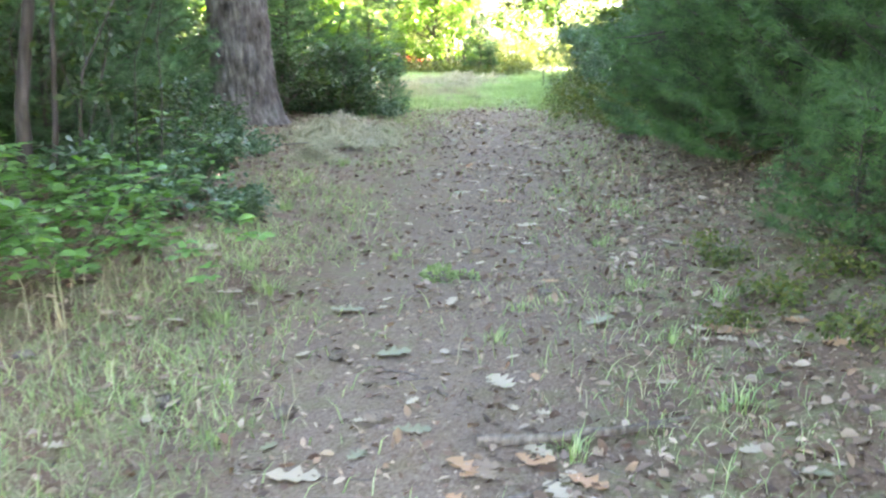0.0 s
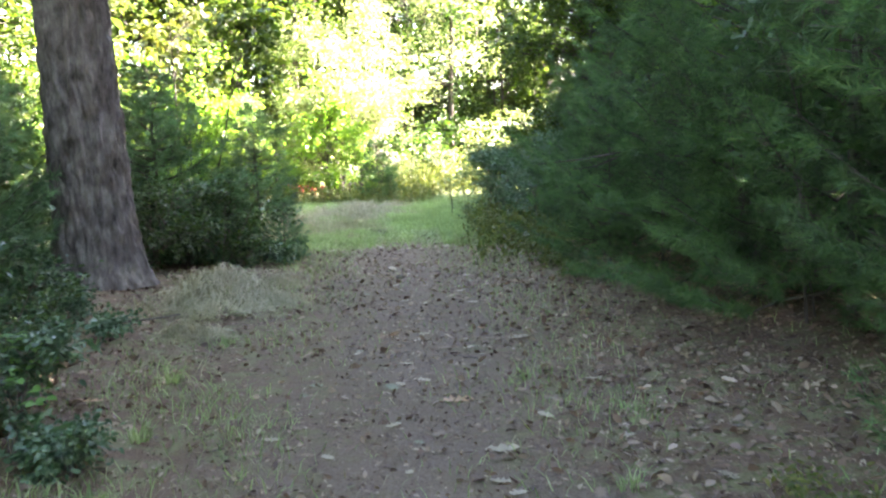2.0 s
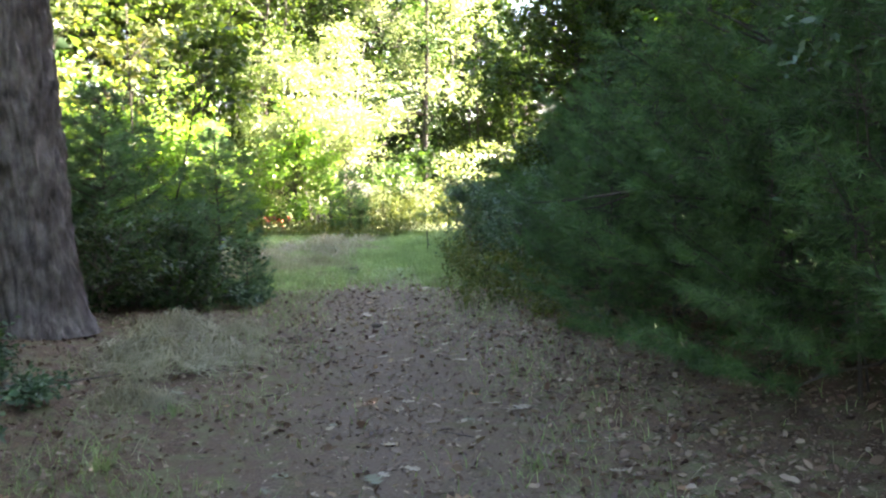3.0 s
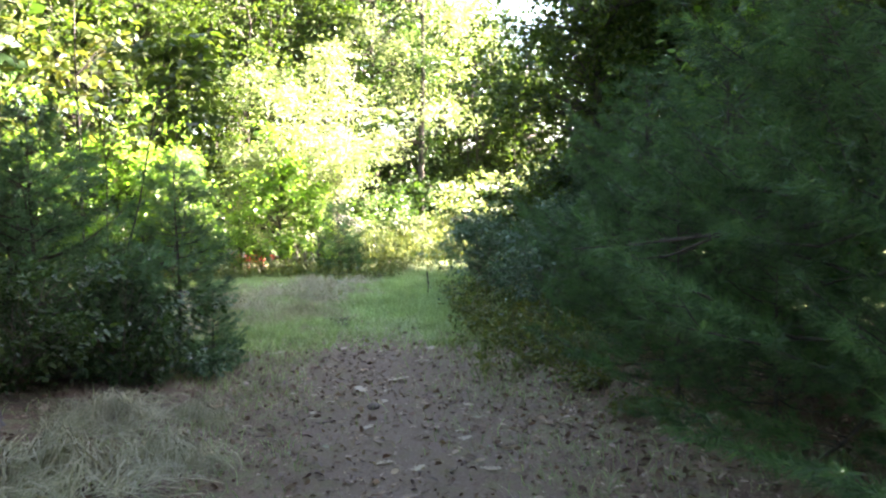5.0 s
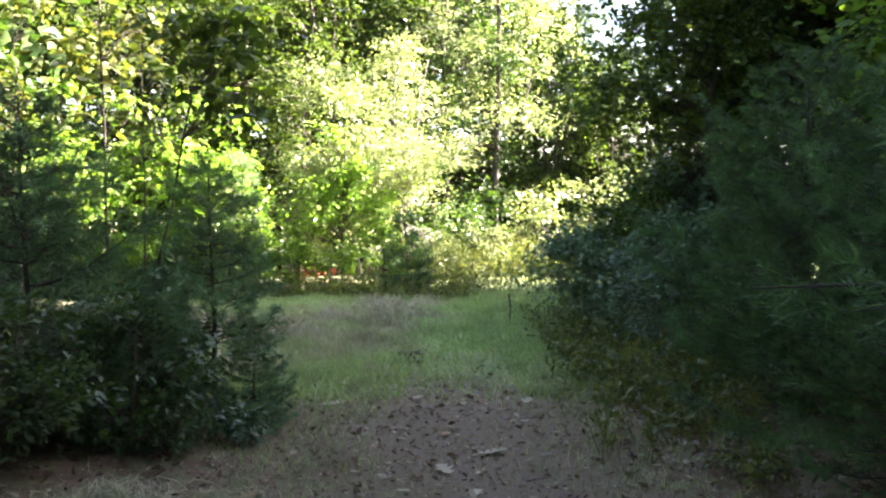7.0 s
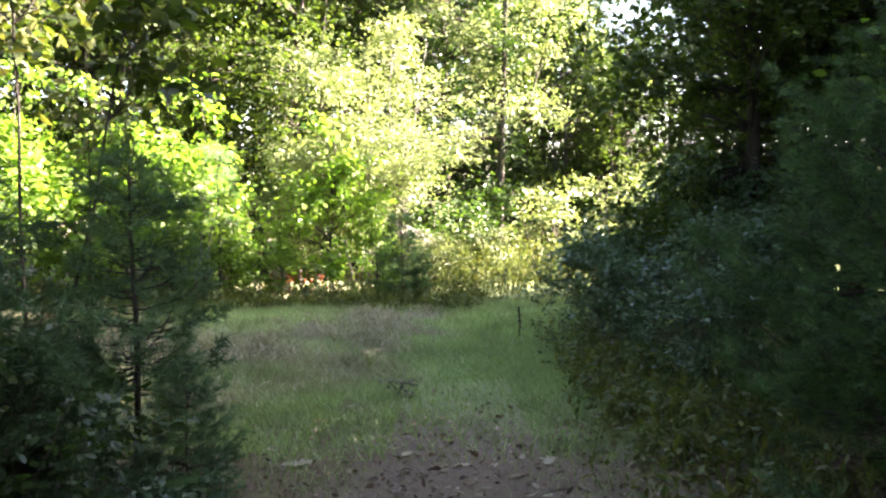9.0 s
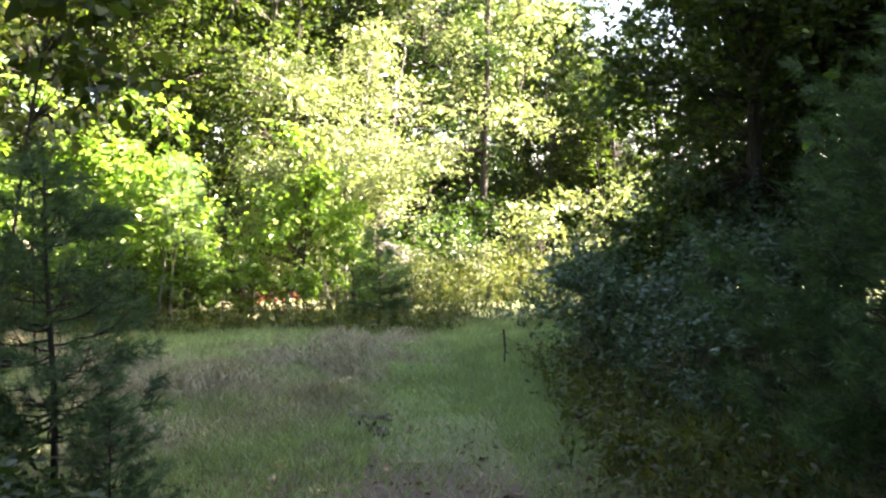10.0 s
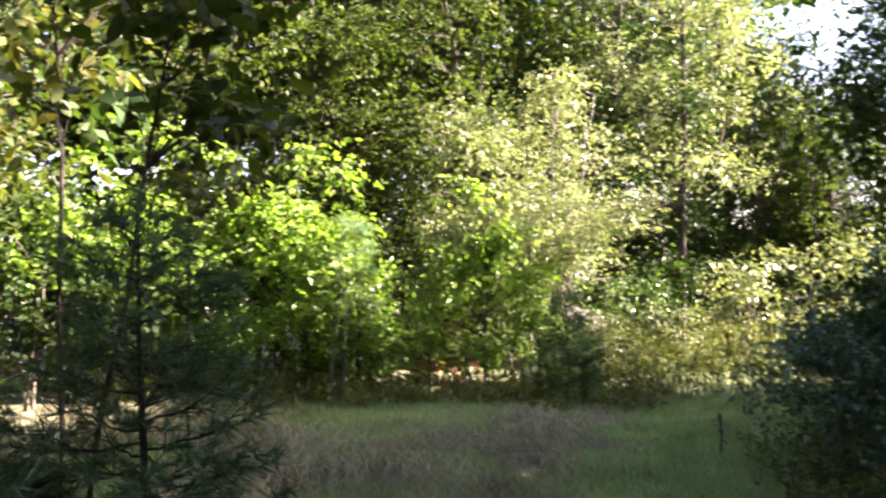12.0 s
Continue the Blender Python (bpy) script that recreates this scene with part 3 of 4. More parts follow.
def bramble(name, label, seed, canes=6, reach=1.0):
    rng = np.random.default_rng(seed)
    root = thing(name, 0, 0, 0, label, "bramble", "brambles by the track")
    wood, P, D = [], [], []
    for c in range(canes):
        a = rng.uniform(0, 2 * math.pi)
        ln, hh = reach * rng.uniform(0.6, 1.1), rng.uniform(0.3, 0.62)
        s = np.linspace(0, 1, 12)
        pts = np.stack([math.cos(a) * ln * s, math.sin(a) * ln * s, hh * np.sin(s * math.pi * 0.85) + 0.02], 1) + rng.normal(size=(12, 3)) * 0.008
        wood.append(tube(pts, np.linspace(0.006, 0.002, 12), 4))
        for i in range(1, 12):
            for q in range(3):
                stalk = unit(rng.normal(size=3) + [0, 0, 0.5])
                b = pts[i] + stalk * 0.05
                wood.append(tube([pts[i], b], [0.0018, 0.0012], 3))
                w = unit(np.array([stalk[0], stalk[1], 0.1]))
                sd = np.array([-w[1], w[0], 0])
                for g in (w, w * 0.3 + sd, w * 0.3 - sd):
                    P.append(b)
                    D.append(g)
    P, D = np.array(P), np.array(D)
    L = rng.uniform(0.05, 0.10, len(P))
    part("cane_work", join(wood), TWIG, root)
    part("foliage", leaves(P, D, np.array([0, 0, 1.0]) + rng.normal(size=P.shape) * 0.3, L, L * 0.62, True), BRAMBLE, root)
    return root


br = bramble("bramble", "arching bramble canes with fresh green toothed leaves", 41)
at(br, -1.2, 4.85, 0, 0.85)
for x, y, turn, s in ((-1.5, 4.5, 80, 0.9), (-1.1, 5.5, 200, 0.6), (-1.7, 5.4, 130, 0.85), (-1.5, 3.95, 300, 0.7), (-1.9, 6.6, 30, 0.8)):
    again(br, x, y, turn, s)

r_ = np.random.default_rng(51)
sap1 = broadleaf("oak_sapling", [stem_line(0, 0, 4.4, 0.017, (0.0, 0), r_, 0.03)], [(0, 0, 3.5, 0.8, 0.7, 1.1), (0, 0, 2.2, 0.5, 0.5, 0.5)], 34, 480, 0.12, WEED, r_, "slim sapling with sparse yellow-green leaves", "sapling", BARK, 0.2, True, 0.55, "saplings by the meadow")
at(sap1, -2.95, 15.2)
sap2 = broadleaf("oak_sapling", [stem_line(0, 0, 3.0, 0.017, (0.26, -0.1), r_, 0.03)], [(0.72, -0.25, 2.45, 0.55, 0.45, 0.30), (0.45, -0.1, 2.85, 0.55, 0.45, 0.30), (0.9, -0.35, 2.1, 0.35, 0.3, 0.14)], 40, 620, 0.115, OAK, r_, "leaning oak sapling with large dark leaves", "sapling", BARK, 0.16, True, 0.55, "saplings by the meadow")
at(sap2, -2.6, 14.7)
again(sap1, -4.3, 16.4, 100, 0.9)
again(sap1, -3.5, 17.6, 210, 0.8)

# a vine that climbs the front pine
r_ = np.random.default_rng(66)
vn = broadleaf("climbing_vine", [stem_line(0, 0, 2.1, 0.012, (-0.05, 0), r_, 0.12), stem_line(0.1, 0.1, 1.6, 0.008, (-0.15, 0), r_, 0.12)], [(-0.22, 0, 1.85, 0.32, 0.25, 0.24), (-0.35, 0.1, 1.25, 0.26, 0.2, 0.32)], 20, 200, 0.07, BLUE, r_, "leafy vine hanging in the front pine's boughs", "vine", BARK, 0.12, True, 0.5)
at(vn, 2.85, 8.6)

# ---------------------------------------------------------------- right side: shrubs between pines and meadow
r_ = np.random.default_rng(61)
rb = broadleaf("glossy_shrub", [stem_line(0, 0, 1.2, 0.014, (0.1, 0), r_), stem_line(0.1, 0.1, 1.1, 0.012, (-0.2, 0.1), r_), stem_line(-0.1, 0, 1.1, 0.012, (0.05, -0.2), r_), stem_line(0, 0.1, 1.0, 0.012, (0.3, 0.1), r_)],
               [(0, 0, 0.72, 0.62, 0.62, 0.62)], 80, 4600, 0.06, BLUE, r_, "dense shrub with small glossy blue-green leaves", "shrub", TWIG, 0.15, False, 0.5, "shrubs on the meadow's edge")
at(rb, 1.22, 17.3, 0, 0.85)
for x, y, turn, s in ((1.4, 18.6, 70, 0.85), (2.0, 17.0, 140, 1.0), (1.8, 15.9, 200, 0.75), (2.5, 19.2, 100, 1.3), (2.45, 18.2, 260, 1.0), (2.1, 19.8, 310, 0.9), (3.0, 19.4, 20, 1.2), (2.9, 21.2, 60, 1.0), (3.2, 17.6, 120, 1.3), (2.8, 20.7, 220, 1.6)):
    again(rb, x, y, turn, s)
wd = broadleaf("weed_clump", [stem_line(0, 0, 0.5, 0.005, (0.1, 0), r_), stem_line(0, 0, 0.55, 0.005, (-0.2, 0.1), r_), stem_line(0, 0, 0.5, 0.005, (0.0, -0.2), r_)],
               [(0, 0, 0.28, 0.34, 0.34, 0.27)], 30, 620, 0.06, WEED, r_, "low yellow-green weeds on the grassy edge", "weeds", TWIG, 0.1, True, 0.45, "weeds along the edges")
at(wd, 1.15, 15.2)
for x, y, turn, s in ((1.25, 14.2, 50, 0.9), (1.5, 13.3, 120, 0.8), (1.1, 16.1, 200, 1.0), (1.75, 14.6, 260, 1.1), (1.6, 12.3, 10, 0.7), (1.75, 11.4, 77, 0.6), (1.0, 16.9, 160, 0.8), (2.1, 5.2, 30, 0.55), (2.35, 4.6, 130, 0.6), (2.0, 5.9, 230, 0.5), (2.5, 5.5, 330, 0.6), (1.9, 4.85, 330, 0.4), *((-5.2 + 0.29 * i, 21.35 + 0.35 * math.sin(2.7 * i) + (0.25 if i > 9 else 0), 53 * i, 0.42 + 0.14 * math.sin(5.1 * i)) for i in range(20))):
    again(wd, x, y, turn, s)

# ---------------------------------------------------------------- far side of the meadow
r_ = np.random.default_rng(71)
bt = broadleaf("grey_birch", [stem_line(0.1 * i - 0.2, 0.05 * (i % 3), 3.9, 0.03, (0.10 * (i - 2), 0.03 * (i % 2)), r_, 0.05) for i in range(5)],
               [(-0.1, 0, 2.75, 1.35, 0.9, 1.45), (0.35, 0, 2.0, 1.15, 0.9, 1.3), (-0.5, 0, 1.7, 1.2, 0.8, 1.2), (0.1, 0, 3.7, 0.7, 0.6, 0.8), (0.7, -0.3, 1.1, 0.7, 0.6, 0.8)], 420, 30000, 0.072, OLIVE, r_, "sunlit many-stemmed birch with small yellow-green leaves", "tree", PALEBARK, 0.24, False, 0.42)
at(bt, -1.65, 23.8)
mp = broadleaf("maple_sapling", [stem_line(0, 0, 2.9, 0.025, (0.03, 0), r_), stem_line(0.1, 0, 2.2, 0.02, (-0.1, 0), r_)],
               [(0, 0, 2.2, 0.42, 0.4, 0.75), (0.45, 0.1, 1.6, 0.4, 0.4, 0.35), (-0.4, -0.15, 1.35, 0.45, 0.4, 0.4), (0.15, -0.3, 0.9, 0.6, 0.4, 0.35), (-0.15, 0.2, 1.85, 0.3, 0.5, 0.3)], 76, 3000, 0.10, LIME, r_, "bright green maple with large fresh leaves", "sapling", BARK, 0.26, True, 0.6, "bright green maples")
at(mp, -2.1, 22.7, 0, 0.95)
# last three, in the right-hand woods: added, bright leaf colour standing in for sunlight
for x, y, turn, s in ((-3.75, 22.0, 80, 0.98), (-4.6, 23.0, 160, 1.15), (-5.6, 22.8, 20, 1.15), (-6.4, 22.0, 110, 1.2), (-1.4, 22.7, 120, 0.55), (-6.9, 21.2, 200, 1.1), (-3.35, 21.9, 40, 0.52), (-4.15, 21.9, 140, 0.6), (-4.9, 21.6, 290, 0.5), (-2.7, 22.3, 220, 0.40), (5.1, 16.4, 30, 1.6), (5.7, 17.9, 150, 1.8), (4.7, 17.2, 200, 1.5)):
    again(mp, x, y, turn, s)
sprout = pine("pine_sapling", 2.15, 0.30, 0.5, r_, "pale blue-green young pine in sun", PINE_PALE, "young pines", 1.2, 0.1, gap=0.3)
at(sprout, -3.45, 21.7)
bushp = pine("pine_shrub", 1.4, 0.42, 0.1, r_, "small green young pine at the meadow's edge", PINE, "young pines", 2.0, 0.0, gap=0.14, bare=0.2)
at(bushp, -0.98, 22.0, 0, 0.88)
again(bushp, -0.72, 21.8, 90, 0.4)
thin = broadleaf("slender_tree", [stem_line(0, 0, 9.0, 0.085, (0.02, 0), r_, 0.02), [(0.06, 0, 2.3, 0.03), (0.5, 0, 3.0, 0.02), (0.8, 0.1, 4.0, 0.012)], [(0.08, 0, 3.2, 0.03), (-0.45, 0, 3.9, 0.02), (-0.8, 0.1, 5.0, 0.01)], [(0.1, 0, 4.2, 0.03), (0.7, 0, 5.2, 0.02), (0.9, 0.1, 6.0, 0.01)]],
                 [(0.1, 0, 5.8, 1.5, 1.2, 2.9), (0.0, 0, 2.9, 1.6, 1.1, 1.1)], 190, 12000, 0.085, OLIVE, r_, "slender grey-stemmed tree with light open crown", "tree", BARK, 0.28, False, 0.5)
at(thin, 0.45, 27.6)
dg = broadleaf("dogwood_bush", [stem_line(0, 0, 1.7, 0.02, (0.3, 0), r_), stem_line(0, 0, 1.7, 0.02, (-0.3, 0), r_), stem_line(0, 0, 1.7, 0.02, (0, 0.1), r_)],
               [(0.1, 0, 1.55, 0.9, 0.6, 0.10), (-0.2, 0, 1.2, 1.15, 0.7, 0.10), (0.25, 0, 0.85, 1.2, 0.7, 0.10), (-0.1, 0, 0.5, 1.0, 0.6, 0.12)], 60, 2600, 0.09, PALE, r_, "sunlit bush with glossy leaves, sun glint put in as whitish colour", "shrub", BARK, 0.2, False, 0.5, "sunlit bushes")
at(dg, 1.2, 26.2)
for x, y, turn, s in ((2.6, 27.0, 60, 1.1), (3.6, 28.2, 140, 1.2), (0.3, 25.3, 220, 0.6)):
    again(dg, x, y, turn, s)


# pale thin stems at the meadow's edge
for x, y, h, s in ((-3.72, 21.45, 1.5, 401), (-3.60, 21.55, 1.1, 402)):
    q_ = np.random.default_rng(s)
    ps = broadleaf("birch_stem", [stem_line(0, 0, h, 0.028, (0.10, 0), q_, 0.08)], [(0.15, 0, h, 0.3, 0.3, 0.25)], 8, 90, 0.07, OLIVE, q_, "thin pale birch stem at the meadow's edge", "sapling", PALEBARK, 0.12, False, 0.5, "pale birch stems")
    at(ps, x, y)


def weeds(name, label, n, area, hmin, hmax, mat, seed, lean=0.25, per=9, leaf=0.07):
    """Upright leafy weeds over a rectangle."""
    rng = np.random.default_rng(seed)
    x, y = rng.uniform(area[0], area[1], n), rng.uniform(area[2], area[3], n)
    h = rng.uniform(hmin, hmax, n)
    b = np.stack([x, y, height(x, y)], 1)
    w = np.stack([rng.normal(size=n) * lean, rng.normal(size=n) * lean, np.ones(n)], 1)
    tip = b + w * h[:, None]
    s = unit(np.cross(w, rng.normal(size=w.shape))) * 0.004
    stems = np.stack([b - s, b + s, tip], 1).reshape(-1, 3), np.arange(3 * n).reshape(-1, 3)
    k = rng.uniform(0.25, 1, (n, per))
    P = (b[:, None] + (w * h[:, None])[:, None] * k[..., None]).reshape(-1, 3)
    D = rng.normal(size=P.shape) + [0, 0, 0.5]
    L = leaf * rng.uniform(0.6, 1.3, len(P))
    lv = leaves(P, D, np.array([0, 0, 1.0]) + rng.normal(size=P.shape) * 0.5, L, L * 0.32)
    return tagged(part(name, join([stems, lv]), mat), label, "weeds", kind="stuff")


weeds("goldenrod", "sunlit yellow-green goldenrod stand beyond the meadow", 1500, (-0.6, 3.4, 21.9, 26.4), 0.25, 0.85, WEED, 81)
weeds("red_sumac", "low reddish sumac sprigs under the trees", 26, (-2.95, -2.25, 22.4, 23.2), 0.2, 0.5, RED, 82, 0.3, 10, 0.09)
weeds("edge_weeds", "dark green weeds along the foot of the tree line", 1500, (-6.5, 0.2, 20.9, 22.7), 0.1, 0.36, WEED, 83)
weeds("shrub_foot_weeds", "olive weeds under the right-hand shrubs", 380, (0.75, 1.9, 12.6, 19.2), 0.12, 0.42, WEED, 84)

# ---------------------------------------------------------------- undergrowth behind the tree line
for i, (x, y, s) in enumerate(((-5.8, 24.4, 1.5), (-4.2, 24.9, 1.6), (-2.9, 26.4, 1.7), (-1.4, 26.9, 1.6), (-0.2, 27.6, 1.2), (-0.6, 25.6, 1.0), (1.6, 29.2, 1.4), (3.2, 30.4, 1.5), (4.8, 29.8, 1.5), (-7.4, 24.0, 1.6), (-5.2, 27.6, 1.8),
                                (-9.0, 23.6, 1.7), (-7.2, 20.8, 1.5), (-7.6, 19.6, 1.5), (-5.4, 15.2, 1.3), (-5.6, 12.6, 1.4), (-5.2, 8.6, 1.4), (-5.0, 5.4, 1.4), (0.6, 30.6, 1.8), (2.4, 32.0, 1.7), (-8.6, 16.0, 1.8), (6.4, 31.5, 1.6), (8.0, 29.5, 1.3))):
    again(thick, x, y, i * 67, s)
for i, (x, y, s) in enumerate(((4.9, 7.4, 1.3), (5.2, 10.6, 1.5), (5.0, 13.2, 1.5), (4.6, 15.2, 1.5), (5.8, 5.9, 1.4), (6.4, 12.8, 1.6), (5.2, 18.0, 1.6), (6.6, 15.6, 1.7), (4.8, 4.2, 1.2), (6.9, 8.4, 1.6))):
    again(thick, x, y, i * 83, s)

# ---------------------------------------------------------------- woods all round
r_ = np.random.default_rng(91)
w1 = broadleaf("woodland_oak", [stem_line(0, 0, 9.5, 0.15, (0.01, 0), r_, 0.03)], [(0, 0, 6.6, 2.5, 2.4, 3.4), (0, 0, 3.4, 1.9, 1.9, 1.9)], 230, 17000, 0.125, OAK, r_, "tall leafy oak in the woods", "tree", BARK, 0.42, False, 0.6, "woodland trees")
w2 = broadleaf("woodland_maple", [stem_line(0, 0, 8.0, 0.11, (0.02, 0.01), r_, 0.04), stem_line(0.3, 0.2, 6.5, 0.07, (0.06, 0.02), r_, 0.04)], [(0, 0, 5.2, 2.1, 2.0, 3.2), (0.2, 0, 2.2, 1.8, 1.7, 1.7)], 220, 16000, 0.12, OAK, r_, "leafy maple in the woods", "tree", BARK, 0.38, False, 0.62, "woodland trees")
w3 = broadleaf("woodland_tree", [stem_line(0, 0, 11, 0.16, (0.0, 0.01), r_, 0.03)], [(0, 0, 8.0, 2.8, 2.8, 3.4), (0, 0, 4.3, 2.2, 2.2, 2.4), (0, 0, 1.8, 1.5, 1.5, 1.2)], 250, 19000, 0.125, DARK, r_, "tall dark woodland tree", "tree", BARK, 0.45, False, 0.6, "woodland trees")
high = broadleaf("shade_oak", [stem_line(0, 0, 11, 0.17, (0.0, 0.01), r_, 0.03)], [(0, 0, 8.0, 3.2, 3.0, 2.2), (0.6, 0, 6.3, 2.6, 2.4, 1.2)], 170, 5000, 0.30, OAK, r_, "unseen tall oak, its high crown added to shade the track", "tree", BARK, 0.55, False, 0.6, "woodland trees")
# coarse version of w3, mostly for unseen trees that only cast shade
d3 = broadleaf("woodland_tree", [stem_line(0, 0, 11, 0.16, (0.0, 0.01), r_, 0.03)], [(0, 0, 8.0, 2.8, 2.8, 3.4), (0, 0, 4.3, 2.2, 2.2, 2.4), (0, 0, 1.8, 1.5, 1.5, 1.2)], 200, 4200, 0.33, DARK, r_, "tall dark woodland tree", "tree", BARK, 0.5, False, 0.65, "woodland trees")
w4 = broadleaf("shady_oak", [stem_line(0, 0, 6.4, 0.10, (0.0, 0.0), r_, 0.03)], [(0, 0, 4.9, 1.7, 1.6, 2.1), (0, 0, 2.8, 1.4, 1.4, 1.4), (-0.3, 0, 1.3, 1.1, 1.0, 0.9)], 260, 22000, 0.085, OAK, r_, "dark leafy oak overhanging the shrubs", "tree", BARK, 0.3, False, 0.6, "woodland trees")
at(w4, 3.0, 19.1)
at(w1, -4.2, 27.2)
at(w2, -6.6, 25.0)
at(w3, -1.2, 30.0)
at(d3, 7.6, 11.6, 0, 0.9)
at(high, 5.2, 7.4)
WOODS = [
    # behind the far tree line
    (w2, -3.2, 25.8, 0.75), (d3, -7.5, 29.0, 1.1), (d3, -4.6, 31.5, 1.15), (d3, 0.4, 33.5, 1.0), (d3, -9.2, 26.5, 1.1), (d3, -10.5, 31.0, 1.2), (w2, 1.9, 29.4, 0.6), (w2, 3.1, 28.6, 0.56), (w1, 5.4, 31.5, 0.75), (d3, 8.2, 32.0, 0.85), (w2, 8.6, 31.0, 0.65), (w1, -2.6, 28.4, 0.85), (w3, -0.6, 28.6, 0.7), (w1, -6.0, 27.4, 0.9), (w1, -5.2, 24.8, 0.62),
    (d3, -13.0, 27.0, 1.2), (d3, -8.0, 35.0, 1.3), (d3, -2.5, 36.0, 1.2), (w2, 4.0, 36.5, 0.6), (d3, -15.0, 34.0, 1.3), (d3, 1.5, 40.0, 0.9), (d3, -9.0, 21.5, 1.0),
    # left of the track
    (w2, -7.6, 18.4, 1.0), (w1, -6.8, 14.6, 1.0), (d3, -10.5, 17.0, 1.1), (w2, -5.6, 10.5, 0.85), (d3, -8.8, 11.0, 1.1), (d3, -6.6, 6.6, 1.0), (d3, -4.9, 3.2, 0.9), (d3, -9.5, 3.5, 1.1), (d3, -12.5, 22.5, 1.2), (d3, -5.5, -1.8, 1.0),
    # right of the track; most d3 trees are unseen, added to block the sun
    (w4, 4.6, 20.6, 1.1), (w4, 3.8, 20.2, 0.72), (w4, 5.5, 19.9, 0.95), (w2, 5.4, 16.6, 0.8), (d3, 5.8, 21.0, 0.8), (w2, 4.3, 21.2, 0.72), (w2, 4.8, 13.6, 0.8), (w1, 6.6, 15.0, 0.9), (d3, 7.0, 18.4, 0.68), (d3, 7.3, 22.7, 0.6), (d3, 10.2, 23.6, 0.8), (w1, 4.9, 18.9, 0.62), (d3, 7.4, 4.9, 1.0), (d3, 10.2, 5.6, 1.1), (d3, 9.0, 3.4, 1.1), (d3, 12.4, 6.4, 1.1), (d3, 6.0, -1.5, 1.0), (d3, 8.5, 23.4, 0.5), (d3, 8.6, 20.4, 0.55), (d3, 8.4, 16.0, 0.78), (d3, 10.6, 15.2, 0.85), (d3, 8.2, 13.2, 1.0), (d3, 9.4, 12.2, 1.1), (d3, 8.6, 7.0, 1.1), (d3, 7.6, 2.6, 1.05), (d3, 12.2, 18.6, 0.62), (d3, 12.6, 21.2, 0.7), (d3, 12.8, 9.6, 1.2), (d3, 13.0, 3.0, 1.2), (d3, 6.2, 0.2, 0.95), (d3, 11.4, 12.6, 1.1),
    (w2, 2.6, 31.5, 0.72), (w2, 3.7, 33.0, 0.76), (w1, 1.6, 32.5, 0.72), (w2, 4.9, 33.5, 0.7),
    (d3, 10.5, 31.0, 0.6), (d3, 14.0, 36.0, 0.8),
    # high crowns out of view, added to shade the track and its banks
    (high, -5.8, 6.6, 1.0), (high, -5.0, 12.8, 1.0), (high, 4.9, 11.2, 0.9), (high, 4.2, 2.6, 1.0),
    # behind the start: unseen trees, added only for their shade
    (d3, -2.2, -6.5, 1.1), (d3, 2.6, -8.0, 1.2), (d3, 6.0, -5.0, 1.1), (d3, -7.5, -7.0, 1.2), (d3, 11.0, -4.0, 1.2),
]
for i, (src, x, y, s) in enumerate(WOODS):
    again(src, x, y, (i * 77) % 360, s)

# ---------------------------------------------------------------- grass, litter, fallen leaves, sticks


def track_off(x, y):
    return x + 0.062 * y - 0.95


def patchy(x, y, s, k):
    return 0.5 + 0.5 * np.sin(s * x + 1.7 * k + 1.3 * np.sin(0.6 * s * y + k)) * np.sin(s * 0.9 * y - k + 1.1 * np.sin(0.7 * s * x))


def blades(x, y, h, width, rng, lean=0.5):
    n = len(x)
    b = np.stack([x, y, height(x, y) - 0.01], 1)
    a = rng.uniform(0, 2 * math.pi, n)
    s = np.stack([np.cos(a), np.sin(a), np.zeros(n)], 1) * np.reshape(width, (-1, 1)) / 2
    o = np.stack([rng.normal(size=n), rng.normal(size=n), np.zeros(n)], 1) * lean
    h = np.reshape(h, (-1, 1))
    up = np.array([0, 0, 1.0])
    m = b + (up * 0.62 + o * 0.3) * h
    t = b + (up * 0.92 + o * 0.95) * h
    V = np.stack([b - s, b + s, m - s * 0.7, m + s * 0.7, t], 1)
    F = np.array([[0, 1, 3], [0, 3, 2], [2, 3, 4]])
    return V.reshape(-1, 3), (F[None] + (np.arange(n) * 5)[:, None, None]).reshape(-1, 3)


rng = np.random.default_rng(101)
# meadow: one leaning blade each
n = 190000
x, y = rng.uniform(-5.2, 2.4, n), 14.2 + 8.4 * rng.uniform(0, 1, n) ** 1.1
bare = (np.abs(track_off(x, y)) < 0.45) & (y < 16.6)
keep = (rng.uniform(size=n) < np.clip((y - 13.8) / 1.8, 0.1, 1)) & ~(bare & (rng.uniform(size=n) < 0.75))
x, y = x[keep], y[keep]
g = patchy(x, y, 0.9, 2.0) * 0.75 + patchy(x, y, 2.4, 6.0) * 0.3 + np.clip(1 - np.abs(x - 0.2) / 1.4, 0, 1) * 0.6 + 0.07 * x + 0.24 + rng.uniform(-0.28, 0.25, len(x))
green = g > 0.45
hh = rng.uniform(0.025, 0.06, len(x)) * (1 + 1.3 * patchy(x, y, 2.3, 5.0))


def mat_blades(x, y, h, width, lean):
    k = len(x)
    b = np.stack([x, y, height(x, y) - 0.008], 1)
    a = rng.uniform(0, 2 * math.pi, k)
    s = np.stack([np.cos(a), np.sin(a), np.zeros(k)], 1) * width / 2
    t = b + np.stack([rng.normal(size=k) * lean, rng.normal(size=k) * lean, np.ones(k)], 1) * h[:, None]
    return np.stack([b - s, b + s, t], 1).reshape(-1, 3), np.arange(3 * k).reshape(-1, 3)


